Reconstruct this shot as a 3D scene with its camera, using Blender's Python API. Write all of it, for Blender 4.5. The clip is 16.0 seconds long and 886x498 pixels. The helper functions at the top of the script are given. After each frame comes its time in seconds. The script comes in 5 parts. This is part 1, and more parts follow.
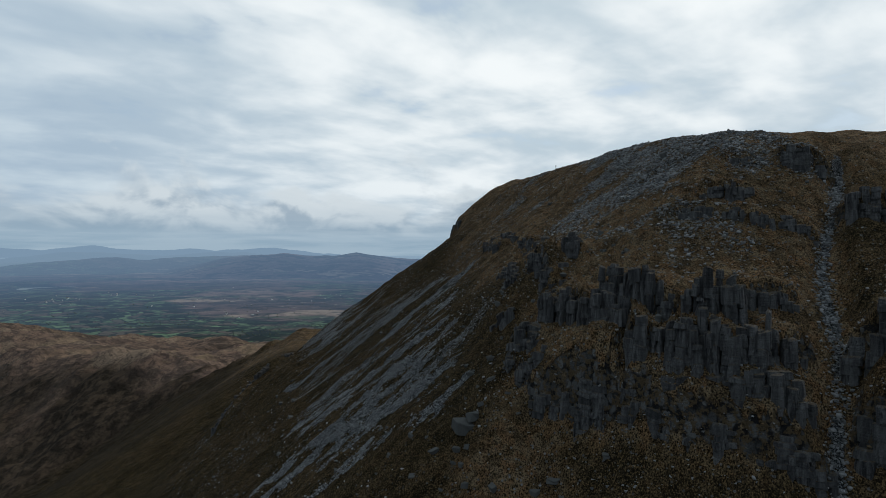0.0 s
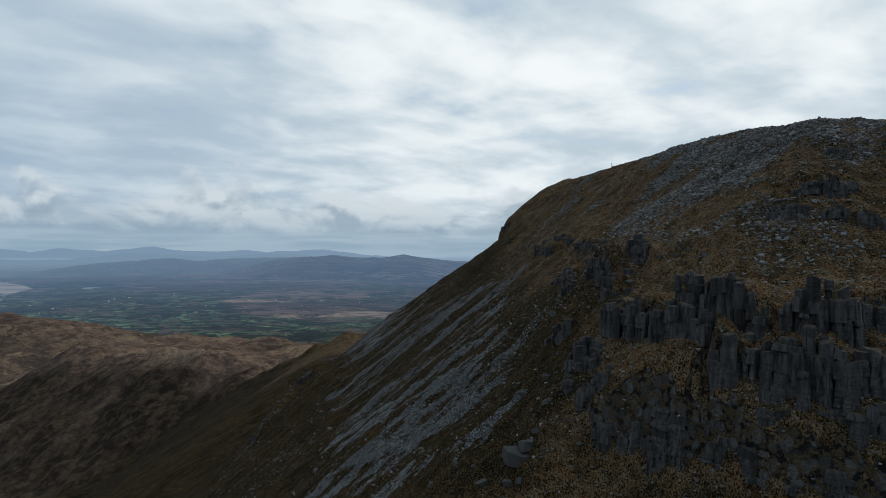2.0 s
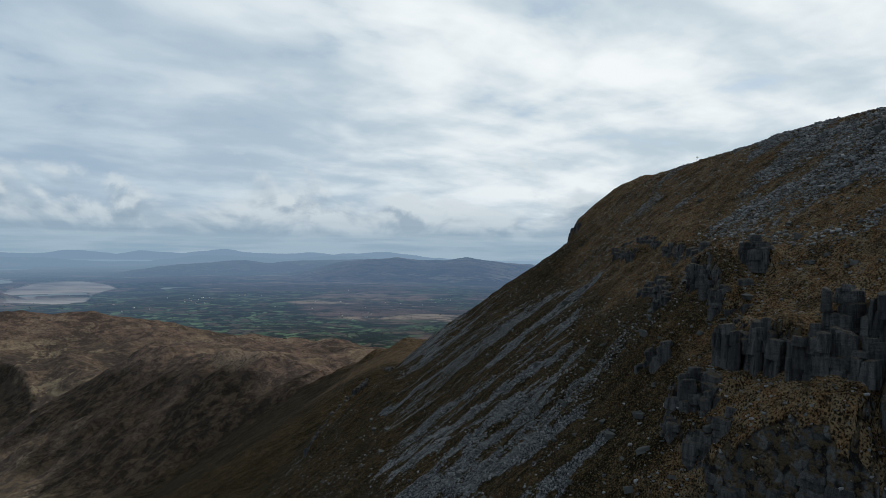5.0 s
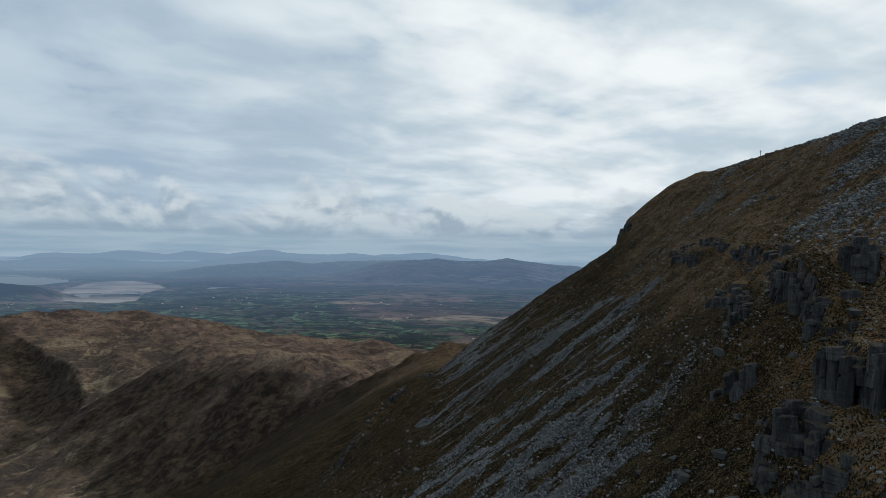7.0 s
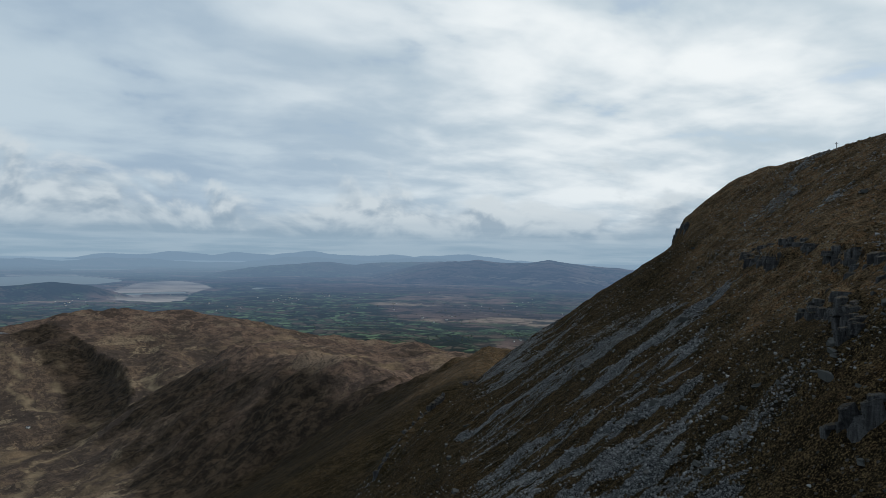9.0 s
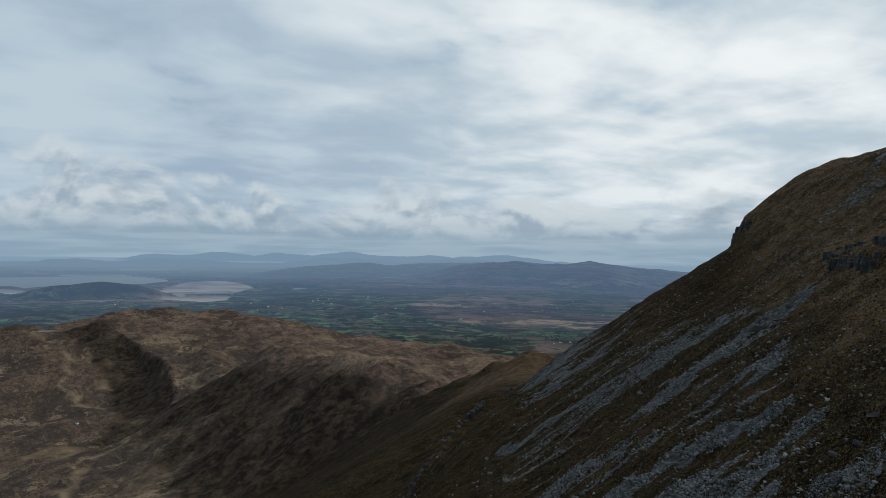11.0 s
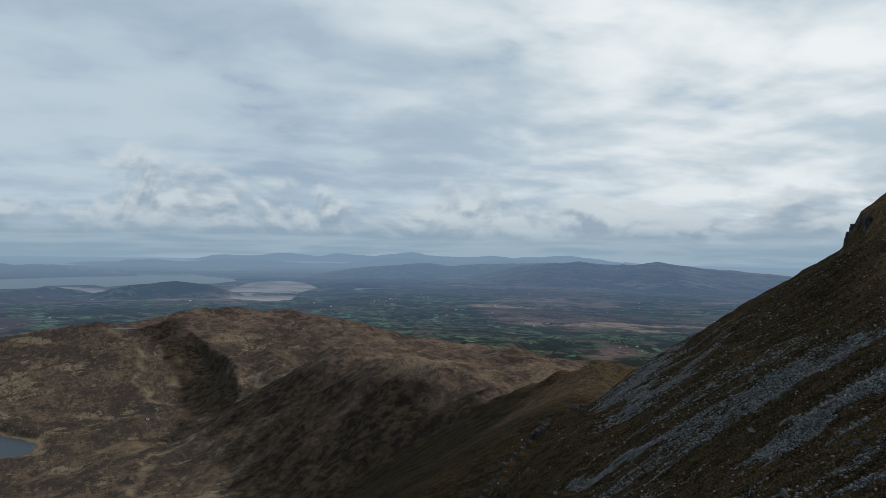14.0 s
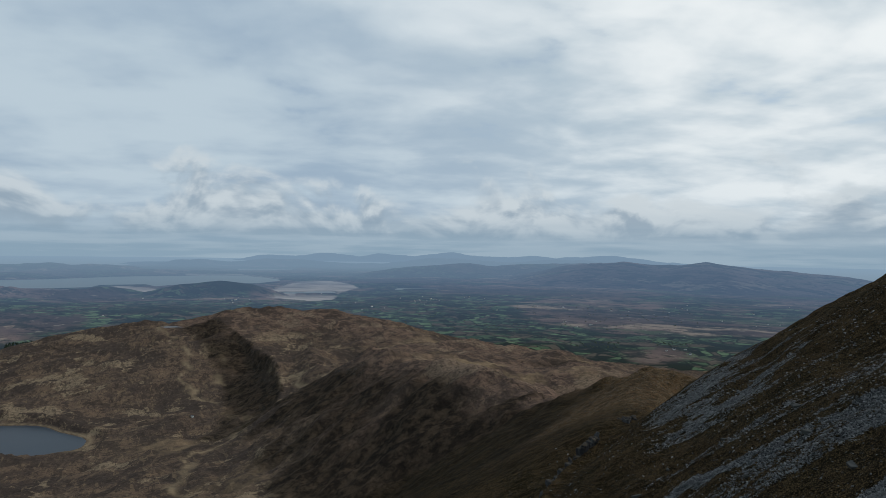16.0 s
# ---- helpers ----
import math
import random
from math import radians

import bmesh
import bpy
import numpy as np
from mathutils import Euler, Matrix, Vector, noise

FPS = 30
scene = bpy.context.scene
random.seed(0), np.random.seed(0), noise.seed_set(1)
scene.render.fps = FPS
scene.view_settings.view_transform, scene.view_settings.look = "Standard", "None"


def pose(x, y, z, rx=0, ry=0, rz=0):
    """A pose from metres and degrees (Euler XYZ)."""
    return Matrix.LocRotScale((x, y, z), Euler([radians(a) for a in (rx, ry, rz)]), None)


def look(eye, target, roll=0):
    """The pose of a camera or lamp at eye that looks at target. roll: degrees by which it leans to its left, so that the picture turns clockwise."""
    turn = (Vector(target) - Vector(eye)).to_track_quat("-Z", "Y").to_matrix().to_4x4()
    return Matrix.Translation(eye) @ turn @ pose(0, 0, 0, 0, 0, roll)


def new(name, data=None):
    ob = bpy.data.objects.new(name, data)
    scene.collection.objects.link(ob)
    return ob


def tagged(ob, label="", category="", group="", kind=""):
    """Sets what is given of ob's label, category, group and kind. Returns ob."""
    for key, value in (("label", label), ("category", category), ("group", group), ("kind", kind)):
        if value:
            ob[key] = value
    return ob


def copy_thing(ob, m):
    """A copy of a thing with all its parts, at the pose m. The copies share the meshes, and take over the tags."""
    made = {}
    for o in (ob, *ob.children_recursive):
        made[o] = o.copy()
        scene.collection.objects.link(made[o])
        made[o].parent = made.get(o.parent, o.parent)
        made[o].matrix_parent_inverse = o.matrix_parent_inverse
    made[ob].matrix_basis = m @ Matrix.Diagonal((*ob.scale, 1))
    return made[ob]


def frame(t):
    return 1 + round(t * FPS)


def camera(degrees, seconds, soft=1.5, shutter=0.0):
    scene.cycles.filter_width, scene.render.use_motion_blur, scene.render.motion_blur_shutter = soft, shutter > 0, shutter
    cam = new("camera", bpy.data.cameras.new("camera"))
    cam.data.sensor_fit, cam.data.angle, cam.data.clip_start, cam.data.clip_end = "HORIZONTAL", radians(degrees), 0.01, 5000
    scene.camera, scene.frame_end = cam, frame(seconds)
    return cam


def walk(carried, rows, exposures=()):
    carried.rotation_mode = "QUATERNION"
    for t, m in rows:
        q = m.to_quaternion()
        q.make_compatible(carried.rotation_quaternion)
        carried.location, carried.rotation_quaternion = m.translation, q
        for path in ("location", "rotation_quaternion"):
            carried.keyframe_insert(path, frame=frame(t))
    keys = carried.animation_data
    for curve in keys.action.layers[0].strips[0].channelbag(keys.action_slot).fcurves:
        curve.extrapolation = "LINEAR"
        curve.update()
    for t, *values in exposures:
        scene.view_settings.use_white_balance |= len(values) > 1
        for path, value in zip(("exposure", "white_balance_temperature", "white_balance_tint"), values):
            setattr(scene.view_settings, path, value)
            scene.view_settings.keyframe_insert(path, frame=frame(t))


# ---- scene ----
cam = camera(73.80, 16.0, soft=0.5)
walk(cam, [
    (0, look((0.00, 0.00, 590.00), (0.00, 100.00, 590.00), 0.38)),
    (0.5, look((-0.00, 4.55, 590.16), (-2.04, 104.53, 590.24), 0.41)),
    (1, look((-0.16, 9.16, 590.28), (-4.33, 109.07, 590.43), 0.46)),
    (1.5, look((-0.30, 13.80, 590.38), (-6.43, 113.61, 590.61), 0.52)),
    (2, look((-0.53, 18.53, 590.46), (-8.51, 118.21, 590.76), 0.56)),
    (2.5, look((-0.80, 23.30, 590.47), (-10.53, 122.83, 590.85), 0.59)),
    (3, look((-1.21, 28.16, 590.48), (-12.77, 127.49, 590.93), 0.63)),
    (3.5, look((-1.58, 32.99, 590.46), (-14.92, 132.10, 590.95), 0.66)),
    (4, look((-2.08, 37.83, 590.44), (-17.24, 136.68, 591.01), 0.68)),
    (6.5, look((-5.52, 59.83, 591.75), (-29.08, 157.02, 592.38), 0.74)),
    (7, look((-6.57, 64.27, 591.70), (-31.83, 161.03, 592.38), 0.78)),
    (7.5, look((-7.67, 68.74, 591.64), (-34.56, 165.05, 592.37), 0.82)),
    (8, look((-8.95, 73.25, 591.59), (-37.52, 169.08, 592.36), 0.86)),
    (8.5, look((-10.33, 77.76, 591.53), (-40.51, 173.09, 592.33), 0.90)),
    (9, look((-11.82, 82.25, 591.49), (-43.67, 177.04, 592.33), 0.93)),
    (11.5, look((-20.08, 103.10, 591.10), (-59.46, 195.01, 591.97), 0.95)),
    (12, look((-21.95, 107.79, 591.33), (-62.87, 199.03, 592.19), 0.96)),
    (12.5, look((-23.83, 112.51, 591.57), (-66.30, 203.05, 592.43), 0.98)),
    (13, look((-25.81, 117.24, 591.76), (-69.88, 207.00, 592.60), 0.97)),
    (13.5, look((-27.82, 121.94, 591.86), (-73.46, 210.92, 592.68), 0.96)),
    (14, look((-29.87, 126.60, 591.88), (-77.06, 214.76, 592.67), 0.94)),
    (14.5, look((-31.96, 131.21, 591.81), (-80.64, 218.55, 592.58), 0.93)),
    (15, look((-34.12, 135.80, 591.69), (-84.32, 222.28, 592.43), 0.92)),
    (15.5, look((-36.29, 140.38, 591.56), (-87.98, 225.98, 592.28), 0.91)),
    (16, look((-38.51, 144.96, 591.42), (-91.70, 229.64, 592.12), 0.90)),
], exposures=((0, 0.0), (6.5, -0.01), (9, -0.04), (12, -0.09), (16, -0.10)))

# ---- world, sun and sky ----
SUN_BEARING, SUN_ELEV = 52.0, 40.0          # degrees clockwise from +y, degrees up


def nd(tree, kind, **inputs):
    """A shader node with its inputs set or linked; integer keys are written i0, i1 and so on, spaces as underscores."""
    n = tree.nodes.new(kind)
    for key, value in inputs.items():
        slot = n.inputs[int(key[1:])] if key[0] == "i" and key[1:].isdigit() else n.inputs[key.replace("_", " ")]
        if isinstance(value, bpy.types.NodeSocket):
            tree.links.new(value, slot)
        else:
            slot.default_value = value
    return n


def maths(tree, op, a, b=0.0, c=0.0, clamp=False):
    n = nd(tree, "ShaderNodeMath", i0=a, i1=b, i2=c)
    n.operation, n.use_clamp = op, clamp
    return n.outputs[0]


def vmaths(tree, op, a, b=(0, 0, 0)):
    n = nd(tree, "ShaderNodeVectorMath", i0=a, i1=b)
    n.operation = op
    return n.outputs[0]


def mixed(tree, fac, a, b, blend="MIX"):
    n = tree.nodes.new("ShaderNodeMix")
    n.data_type, n.blend_type = "RGBA", blend
    for slot, value in ((n.inputs[0], fac), (n.inputs[6], a), (n.inputs[7], b)):
        if isinstance(value, bpy.types.NodeSocket):
            tree.links.new(value, slot)
        else:
            slot.default_value = (*value, 1) if isinstance(value, tuple) else value
    return n.outputs[2]


def ramp(tree, value, low, high, to_low=0.0, to_high=1.0, smooth=True):
    n = nd(tree, "ShaderNodeMapRange", i0=value, i1=low, i2=high, i3=to_low, i4=to_high)
    n.interpolation_type = "SMOOTHSTEP" if smooth else "LINEAR"
    return n.outputs[0]


def noise_tex(tree, vector, scale, detail=6.0, rough=0.55, distortion=0.0):
    return nd(tree, "ShaderNodeTexNoise", Vector=vector, Scale=scale, Detail=detail, Roughness=rough,
              Distortion=distortion).outputs[0]


world = bpy.data.worlds.new("overcast_sky")
scene.world = world
world.use_nodes = True
wt = world.node_tree
wt.nodes.clear()
sky = wt.nodes.new("ShaderNodeTexSky")
sky.sky_type, sky.sun_disc = "NISHITA", False
sky.sun_elevation, sky.sun_rotation = radians(SUN_ELEV), radians(SUN_BEARING)
way = nd(wt, "ShaderNodeTexCoord").outputs["Generated"]
sep = nd(wt, "ShaderNodeSeparateXYZ", i0=way)
up = sep.outputs[2]
# the cloud deck is a flat layer of long rolls: the farther, the more it is squeezed towards the horizon
flat_way = nd(wt, "ShaderNodeCombineXYZ", i0=sep.outputs[0], i1=sep.outputs[1], i2=0.0).outputs[0]
deep2 = maths(wt, "DIVIDE", 1.0, maths(wt, "ADD", maths(wt, "MAXIMUM", up, 0.0), 0.17))
deck2 = vmaths(wt, "SCALE", flat_way)
wt.links.new(deep2, deck2.node.inputs["Scale"])
turned2 = nd(wt, "ShaderNodeVectorRotate", Vector=deck2, Angle=radians(-40.0)).outputs[0]
bent = nd(wt, "ShaderNodeTexNoise", Vector=turned2, Scale=0.9, Detail=2.0).outputs["Color"]
rolls = vmaths(wt, "ADD", vmaths(wt, "MULTIPLY", turned2, (0.30, 1.0, 1.0)), vmaths(wt, "MULTIPLY", bent, (0.3, 0.5, 0.0)))
puffs = vmaths(wt, "ADD", vmaths(wt, "MULTIPLY", turned2, (0.85, 1.0, 1.0)), vmaths(wt, "MULTIPLY", bent, (0.3, 0.3, 0.0)))
big = noise_tex(wt, vmaths(wt, "ADD", turned2, (3.1, 1.7, 0.0)), 0.7, 3.0, 0.5, 0.2)
roll = noise_tex(wt, vmaths(wt, "ADD", rolls, (1.3, 4.2, 0.0)), 2.1, 3.0, 0.45, 0.1)
mid = noise_tex(wt, vmaths(wt, "ADD", puffs, (7.3, 2.2, 0.0)), 2.7, 4.0, 0.48, 0.1)
fine = noise_tex(wt, puffs, 10.0, 4.0, 0.55, 0.2)
body = maths(wt, "ADD", maths(wt, "ADD", maths(wt, "MULTIPLY", big, 0.28), maths(wt, "MULTIPLY", roll, 0.26)), maths(wt, "ADD", maths(wt, "MULTIPLY", mid, 0.40), maths(wt, "MULTIPLY", fine, 0.06)))
# brighter towards the veiled sun
toward = nd(wt, "ShaderNodeVectorMath", i0=way, i1=Vector((math.sin(radians(12)) * 0.80, math.cos(radians(12)) * 0.80, 0.60)))
toward.operation = "DOT_PRODUCT"
glare = ramp(wt, toward.outputs["Value"], 0.52, 0.98)
thick = mixed(wt, ramp(wt, body, 0.37, 0.60), (0.355, 0.468, 0.590), (0.53, 0.640, 0.725))
lit = mixed(wt, ramp(wt, body, 0.40, 0.60), (0.52, 0.625, 0.70), (0.91, 0.955, 0.97))
cloud = mixed(wt, glare, thick, lit)
gap = maths(wt, "MULTIPLY", ramp(wt, maths(wt, "ADD", mid, maths(wt, "MULTIPLY", fine, 0.3)), 0.56, 0.40, 0.0, 0.28), ramp(wt, up, 0.10, 0.22))
blue = vmaths(wt, "SCALE", sky.outputs[0])
blue.node.inputs["Scale"].default_value = 0.12
above = mixed(wt, gap, cloud, blue)
# a far bank of heaped cloud over a pale horizon
puff = vmaths(wt, "MULTIPLY", way, (1.0, 1.0, 1.7))
heaps = noise_tex(wt, puff, 7.0, 5.0, 0.52, 0.3)
higher = noise_tex(wt, vmaths(wt, "ADD", puff, (0.0, 0.0, 0.03)), 7.0, 5.0, 0.52, 0.3)
wide = noise_tex(wt, vmaths(wt, "MULTIPLY", way, (1.0, 1.0, 0.2)), 2.6, 3.0, 0.5)
streaks = noise_tex(wt, vmaths(wt, "MULTIPLY", way, (1.0, 1.0, 14.0)), 4.0, 5.0, 0.55)
lift = maths(wt, "MULTIPLY", maths(wt, "SUBTRACT", wide, 0.5), 0.5)
bank = maths(wt, "MULTIPLY", ramp(wt, up, 0.014, 0.030), ramp(wt, maths(wt, "ADD", lift, maths(wt, "SUBTRACT", heaps, maths(wt, "MULTIPLY", up, 2.6))), 0.22, 0.36))
rim = maths(wt, "ADD", maths(wt, "SUBTRACT", heaps, higher), maths(wt, "MULTIPLY", maths(wt, "SUBTRACT", up, 0.045), 0.7))
heap = mixed(wt, ramp(wt, rim, -0.07, 0.09), (0.295, 0.385, 0.475), (0.62, 0.69, 0.735))
above = mixed(wt, maths(wt, "MULTIPLY", bank, 0.85), above, heap)
horizon = mixed(wt, ramp(wt, streaks, 0.4, 0.6), (0.270, 0.385, 0.490), (0.345, 0.455, 0.550))
low = mixed(wt, ramp(wt, up, 0.0, 0.075), horizon, above)
shell = nd(wt, "ShaderNodeBackground", Color=low, Strength=1.0)
nd(wt, "ShaderNodeOutputWorld", Surface=shell.outputs[0])

sun = new("sun", bpy.data.lights.new("sun", "SUN"))
sun.data.energy, sun.data.angle, sun.data.color = 1.3, radians(10), (1.0, 0.95, 0.88)
b, e = radians(SUN_BEARING), radians(SUN_ELEV)
sun.matrix_world = look((0, 0, 900), (-math.sin(b) * math.cos(e), -math.cos(b) * math.cos(e), 900 - math.sin(e)))


# ---- lie of the land ----
CX, CY, CZ = -14.0, 70.0, 591.0             # middle of the place, high over the corrie
NEAR, REACH = 1600.0, 3200.0                # the land keeps its true size to NEAR; beyond it, distance is drawn in


def lattice(ix, iy, seed):
    h = (ix * 374761393 + iy * 668265263 + seed * 1442695041) & 0xFFFFFFFF
    h = ((h ^ (h >> 13)) * 1274126177) & 0xFFFFFFFF
    return ((h ^ (h >> 16)) & 0xFFFF) / 65535.0


def value_noise(x, y, seed=0):
    fx, fy = np.floor(x), np.floor(y)
    ix, iy = fx.astype(np.int64), fy.astype(np.int64)
    u, v = x - fx, y - fy
    u, v = u * u * u * (u * (u * 6 - 15) + 10), v * v * v * (v * (v * 6 - 15) + 10)
    a, b2 = lattice(ix, iy, seed), lattice(ix + 1, iy, seed)
    c, d = lattice(ix, iy + 1, seed), lattice(ix + 1, iy + 1, seed)
    return (a + (b2 - a) * u + (c - a) * v + (a - b2 - c + d) * u * v) * 2 - 1


def fbm(x, y, size, octaves=5, gain=0.5, seed=0):
    out, amp, k = 0.0, 1.0, 1.0 / size
    for i in range(octaves):
        c, s = math.cos(0.6 * i), math.sin(0.6 * i)
        out = out + amp * value_noise((c * x - s * y) * k + 17.3 * i, (s * x + c * y) * k - 9.1 * i, seed + i)
        amp, k = amp * gain, k * 2.03
    return out


def smooth(v, low, high):
    t = np.clip((v - low) / (high - low), 0, 1)
    return t * t * (3 - 2 * t)


def soft_max(a, b2, k):
    h = np.clip(0.5 + 0.5 * (a - b2) / k, 0, 1)
    return b2 + (a - b2) * h + k * h * (1 - h)


def ridge(x, y, line, left, right, blunt=0.0):
    """A ridge along a line of (x, y, crest height), falling away with one slope on each side."""
    best = np.full(np.shape(x), -1e9)
    for (x0, y0, z0), (x1, y1, z1) in zip(line, line[1:]):
        dx, dy = x1 - x0, y1 - y0
        n = math.hypot(dx, dy)
        t = np.clip(((x - x0) * dx + (y - y0) * dy) / (n * n), 0, 1)
        side = ((x - x0) * dy - (y - y0) * dx) / n
        d = np.hypot(x - x0 - t * dx, y - y0 - t * dy)
        lean = 0.5 + 0.5 * np.clip(side / np.maximum(d, 1e-6), -1, 1)
        best = np.maximum(best, z0 + t * (z1 - z0) - (np.hypot(d, blunt) - blunt) * (left + (right - left) * lean))
    return best


FALL = (-0.971, -0.237)                     # the fall line of the scree slope, and across it
ACROSS = (-0.237, 0.971)
FACES = ((0.785, 0.921, 395.4), (0.065, -0.007, 641.7), (0.774, 0.187, 515.3), (0.161, 0.811, 446.4), (0.001, 0.167, 598.4), (0.915, -0.584, 872.5))


def mountain(x, y):
    q = np.stack([z0 + sx * x + sy * y for sx, sy, z0 in FACES])
    m = q.min(0)
    return m - 3 * np.log(np.exp(-(q - m) / 3).sum(0))


def hump(x, y, cx, cy, size, height):
    return height * np.exp(-((x - cx) ** 2 + (y - cy) ** 2) / (2 * size * size))


# bands of cliff: the line of the foot from west to east (x, y) and the height of the rock there; uphill lies on the left of the line
UPPER_CRAGS = (((28, 173, 7.5), (34, 161, 8.3), (39, 153, 7), (45, 147, 4.5)), ((42, 159, 7), (48, 153, 8), (53, 148, 8.3), (58, 144, 6.7)),
               ((57, 142, 7.4), (61, 139, 8.8), (65, 136, 8.5), (69, 135, 8.8)), ((74, 144, 5.4), (79, 143, 6.3), (84, 141, 4.7)))
LOWER_CRAGS = (((45, 141, 10.9), (50, 139, 7.2), (54, 134, 10.6), (60, 131, 11), (64, 128, 9)), ((65, 129, 8.5), (70, 127, 8.5)), ((72, 131, 7), (81, 129, 5)),
               ((43, 140, 3.6), (51, 134, 2.8), (62, 127, 2.8)), ((62, 125, 6.2), (67, 123, 6.9), (71, 121, 6.3), (74, 119, 4.2)))
FOOT_CRAGS = (((17, 167, 2.5), (20, 159, 5), (27, 154, 6)), ((22, 153, 4.6), (27, 149, 10), (32, 144, 13), (37, 140, 12), (40, 139, 8)),
              ((42, 138, 5.7), (48, 132, 6.3), (53, 127, 7.6), (59, 123, 6.2), (64, 119, 7.5), (69, 117, 6.8), (73, 114, 6)))
GULLY_CRAGS = (((88, 128, 9), (93, 122, 13), (98, 116, 13)), ((83, 117, 8.5), (87, 113, 14), (91, 108, 14)))
BROW_CRAGS = (((96, 195, 4.2), (100, 194, 3.2)), ((109, 189, 7.4), (115, 187, 8), (124, 187, 7.6)), ((80, 183, 3.5), (86, 179, 5.3), (93, 177, 3.5)),
              ((71, 177, 3), (83, 171, 3.4), (90, 167, 4), (103, 162, 2.8)), ((114, 165, 8.6), (122, 163, 8.8), (132, 160, 8)))
FLANK_CRAGS = (((18.4, 168, 7.5), (22, 164, 7), (24, 160, 7)), ((31, 173, 8), (34.2, 165, 7)), ((21.8, 234.5, 4), (24.5, 217, 2.5)), ((29, 204, 6), (31, 196, 8), (31, 186, 4)),
               ((20.9, 300, 3), (25, 276, 4.2)), ((33, 258, 4.4), (35.6, 244, 4)), ((39, 196, 4), (41, 190, 4.4)))
LIP_CRAGS = (((-128, 430, 4), (-136, 409, 7), (-138, 381, 6.5), (-138, 352, 5)),)
NOSE_FROM, NOSE_TO = (560, 603, 609, 629, 650), (560, 597, 614, 636, 650)


def stepped(x, y, lines):
    """How far the ground is lifted behind the foot of the cliffs; it sinks back to the even slope farther up."""
    up_by = np.zeros(np.shape(x))
    wavy = 0.9 * fbm(x, y, 7, 3, 0.6, seed=63)
    for line in lines:
        for (x0, y0, h0), (x1, y1, h1) in zip(line, line[1:]):
            dx, dy = x1 - x0, y1 - y0
            n = math.hypot(dx, dy)
            t = ((x - x0) * dx + (y - y0) * dy) / (n * n)
            over = np.maximum(np.maximum(-t, t - 1), 0) * n
            tall = h0 + np.clip(t, 0, 1) * (h1 - h0)
            above = ((y - y0) * dx - (x - x0) * dy) / n + wavy
            up_by = np.maximum(up_by, 0.78 * tall * smooth(above, 1.4, 3.4) * (1 - smooth(above, 3.2, 3.8 + 1.25 * tall)) * (1 - smooth(over, 0, 3)))
    return up_by


def gully_side(x, y):
    """Distance from the bed of the stony gully; it runs straight down the front of the mountain."""
    return (x - 86 - (y - 130) * 0.55 - 0.002 * (y - 130) ** 2) * 0.87 + 1.2 * np.sin(y * 0.13)


def mountain_broken(x, y):
    m = mountain(x, y) + hump(x, y, 30, 202, 15, 7) + hump(x, y, 33, 283, 14, 5) + hump(x, y, 82, 431, 9, 3.5) + hump(x, y, -104, 374, 18, 9) - hump(x, y, 2, 379, 22, 8) - hump(x, y, 106, 222, 26, 1.8) - hump(x, y, 100, 282, 30, 0.9)
    m = m - 10 * (1 - smooth(m, 546, 566)) * smooth(x, 12, 26) * (1 - smooth(y, 170, 190))
    m = m + 2.0 * fbm(x, y, 45, 3, seed=60) * (1 - 0.6 * smooth(m, 630, 645))
    m = m + stepped(x, y, UPPER_CRAGS + LOWER_CRAGS + FOOT_CRAGS + GULLY_CRAGS + BROW_CRAGS + FLANK_CRAGS + LIP_CRAGS)
    across = x * ACROSS[0] + y * ACROSS[1]
    m = m + smooth(across, 405, 440) * np.interp(m, NOSE_FROM, np.subtract(NOSE_TO, NOSE_FROM))
    # the gully, with a rock wall on its far side
    g = gully_side(x, y)
    on = smooth(y, 100, 125) * (1 - smooth(y, 195, 215))
    m = m - on * 5.0 * np.exp(-(g / 5.0) ** 2) + on * 3.0 * smooth(g, 4, 9) * (1 - smooth(g, 30, 60)) * (1 - smooth(m, 585, 612))
    return m + 0.7 * fbm(x, y, 9, 4, 0.6, seed=71)


# tongues of scree: middle line from the top down (x, y) and half width
SCREES_FAR = (((-60, 448, 3), (-73, 428, 6), (-84, 412, 10), (-88, 404, 9)), ((-42, 412, 3), (-62, 388, 5), (-76, 381, 6)),
              ((-3, 318, 2.5), (-20, 327, 3), (-37, 330, 4), (-52, 328, 6.5), (-72, 334, 6.5), (-86, 337, 3)),
              ((13, 296, 4), (-1, 294, 8), (-14, 289, 9), (-26, 287, 7), (-33, 280, 3)), ((-1, 311, 3), (-17, 317, 4), (-30, 314, 3)))
SCREES_NEAR = (((3, 266, 3), (-2, 260, 3.4)), ((2, 248, 1.6), (-16, 254, 2), (-46, 270, 3), (-56, 269, 3)),
               ((0, 235, 1.8), (-19, 242, 3.4), (-39, 246, 4.2), (-63, 250, 4)), ((5, 226, 2.4), (-8, 222, 5), (-29, 222, 5.5), (-42, 214, 5.5), (-64, 211, 4)),
               ((-14, 228, 1.6), (-31, 233, 3.2), (-53, 236, 4.5)), ((4, 206, 1.9), (-8, 210, 4.8), (-20, 213, 4.6), (-38, 207, 4.5), (-56, 202, 4)), ((3, 192, 3.6), (-6, 193, 6), (-20, 194, 7), (-34, 196, 6)),
               ((5, 176, 3), (-6, 174, 5), (-22, 176, 5), (-36, 172, 4)))


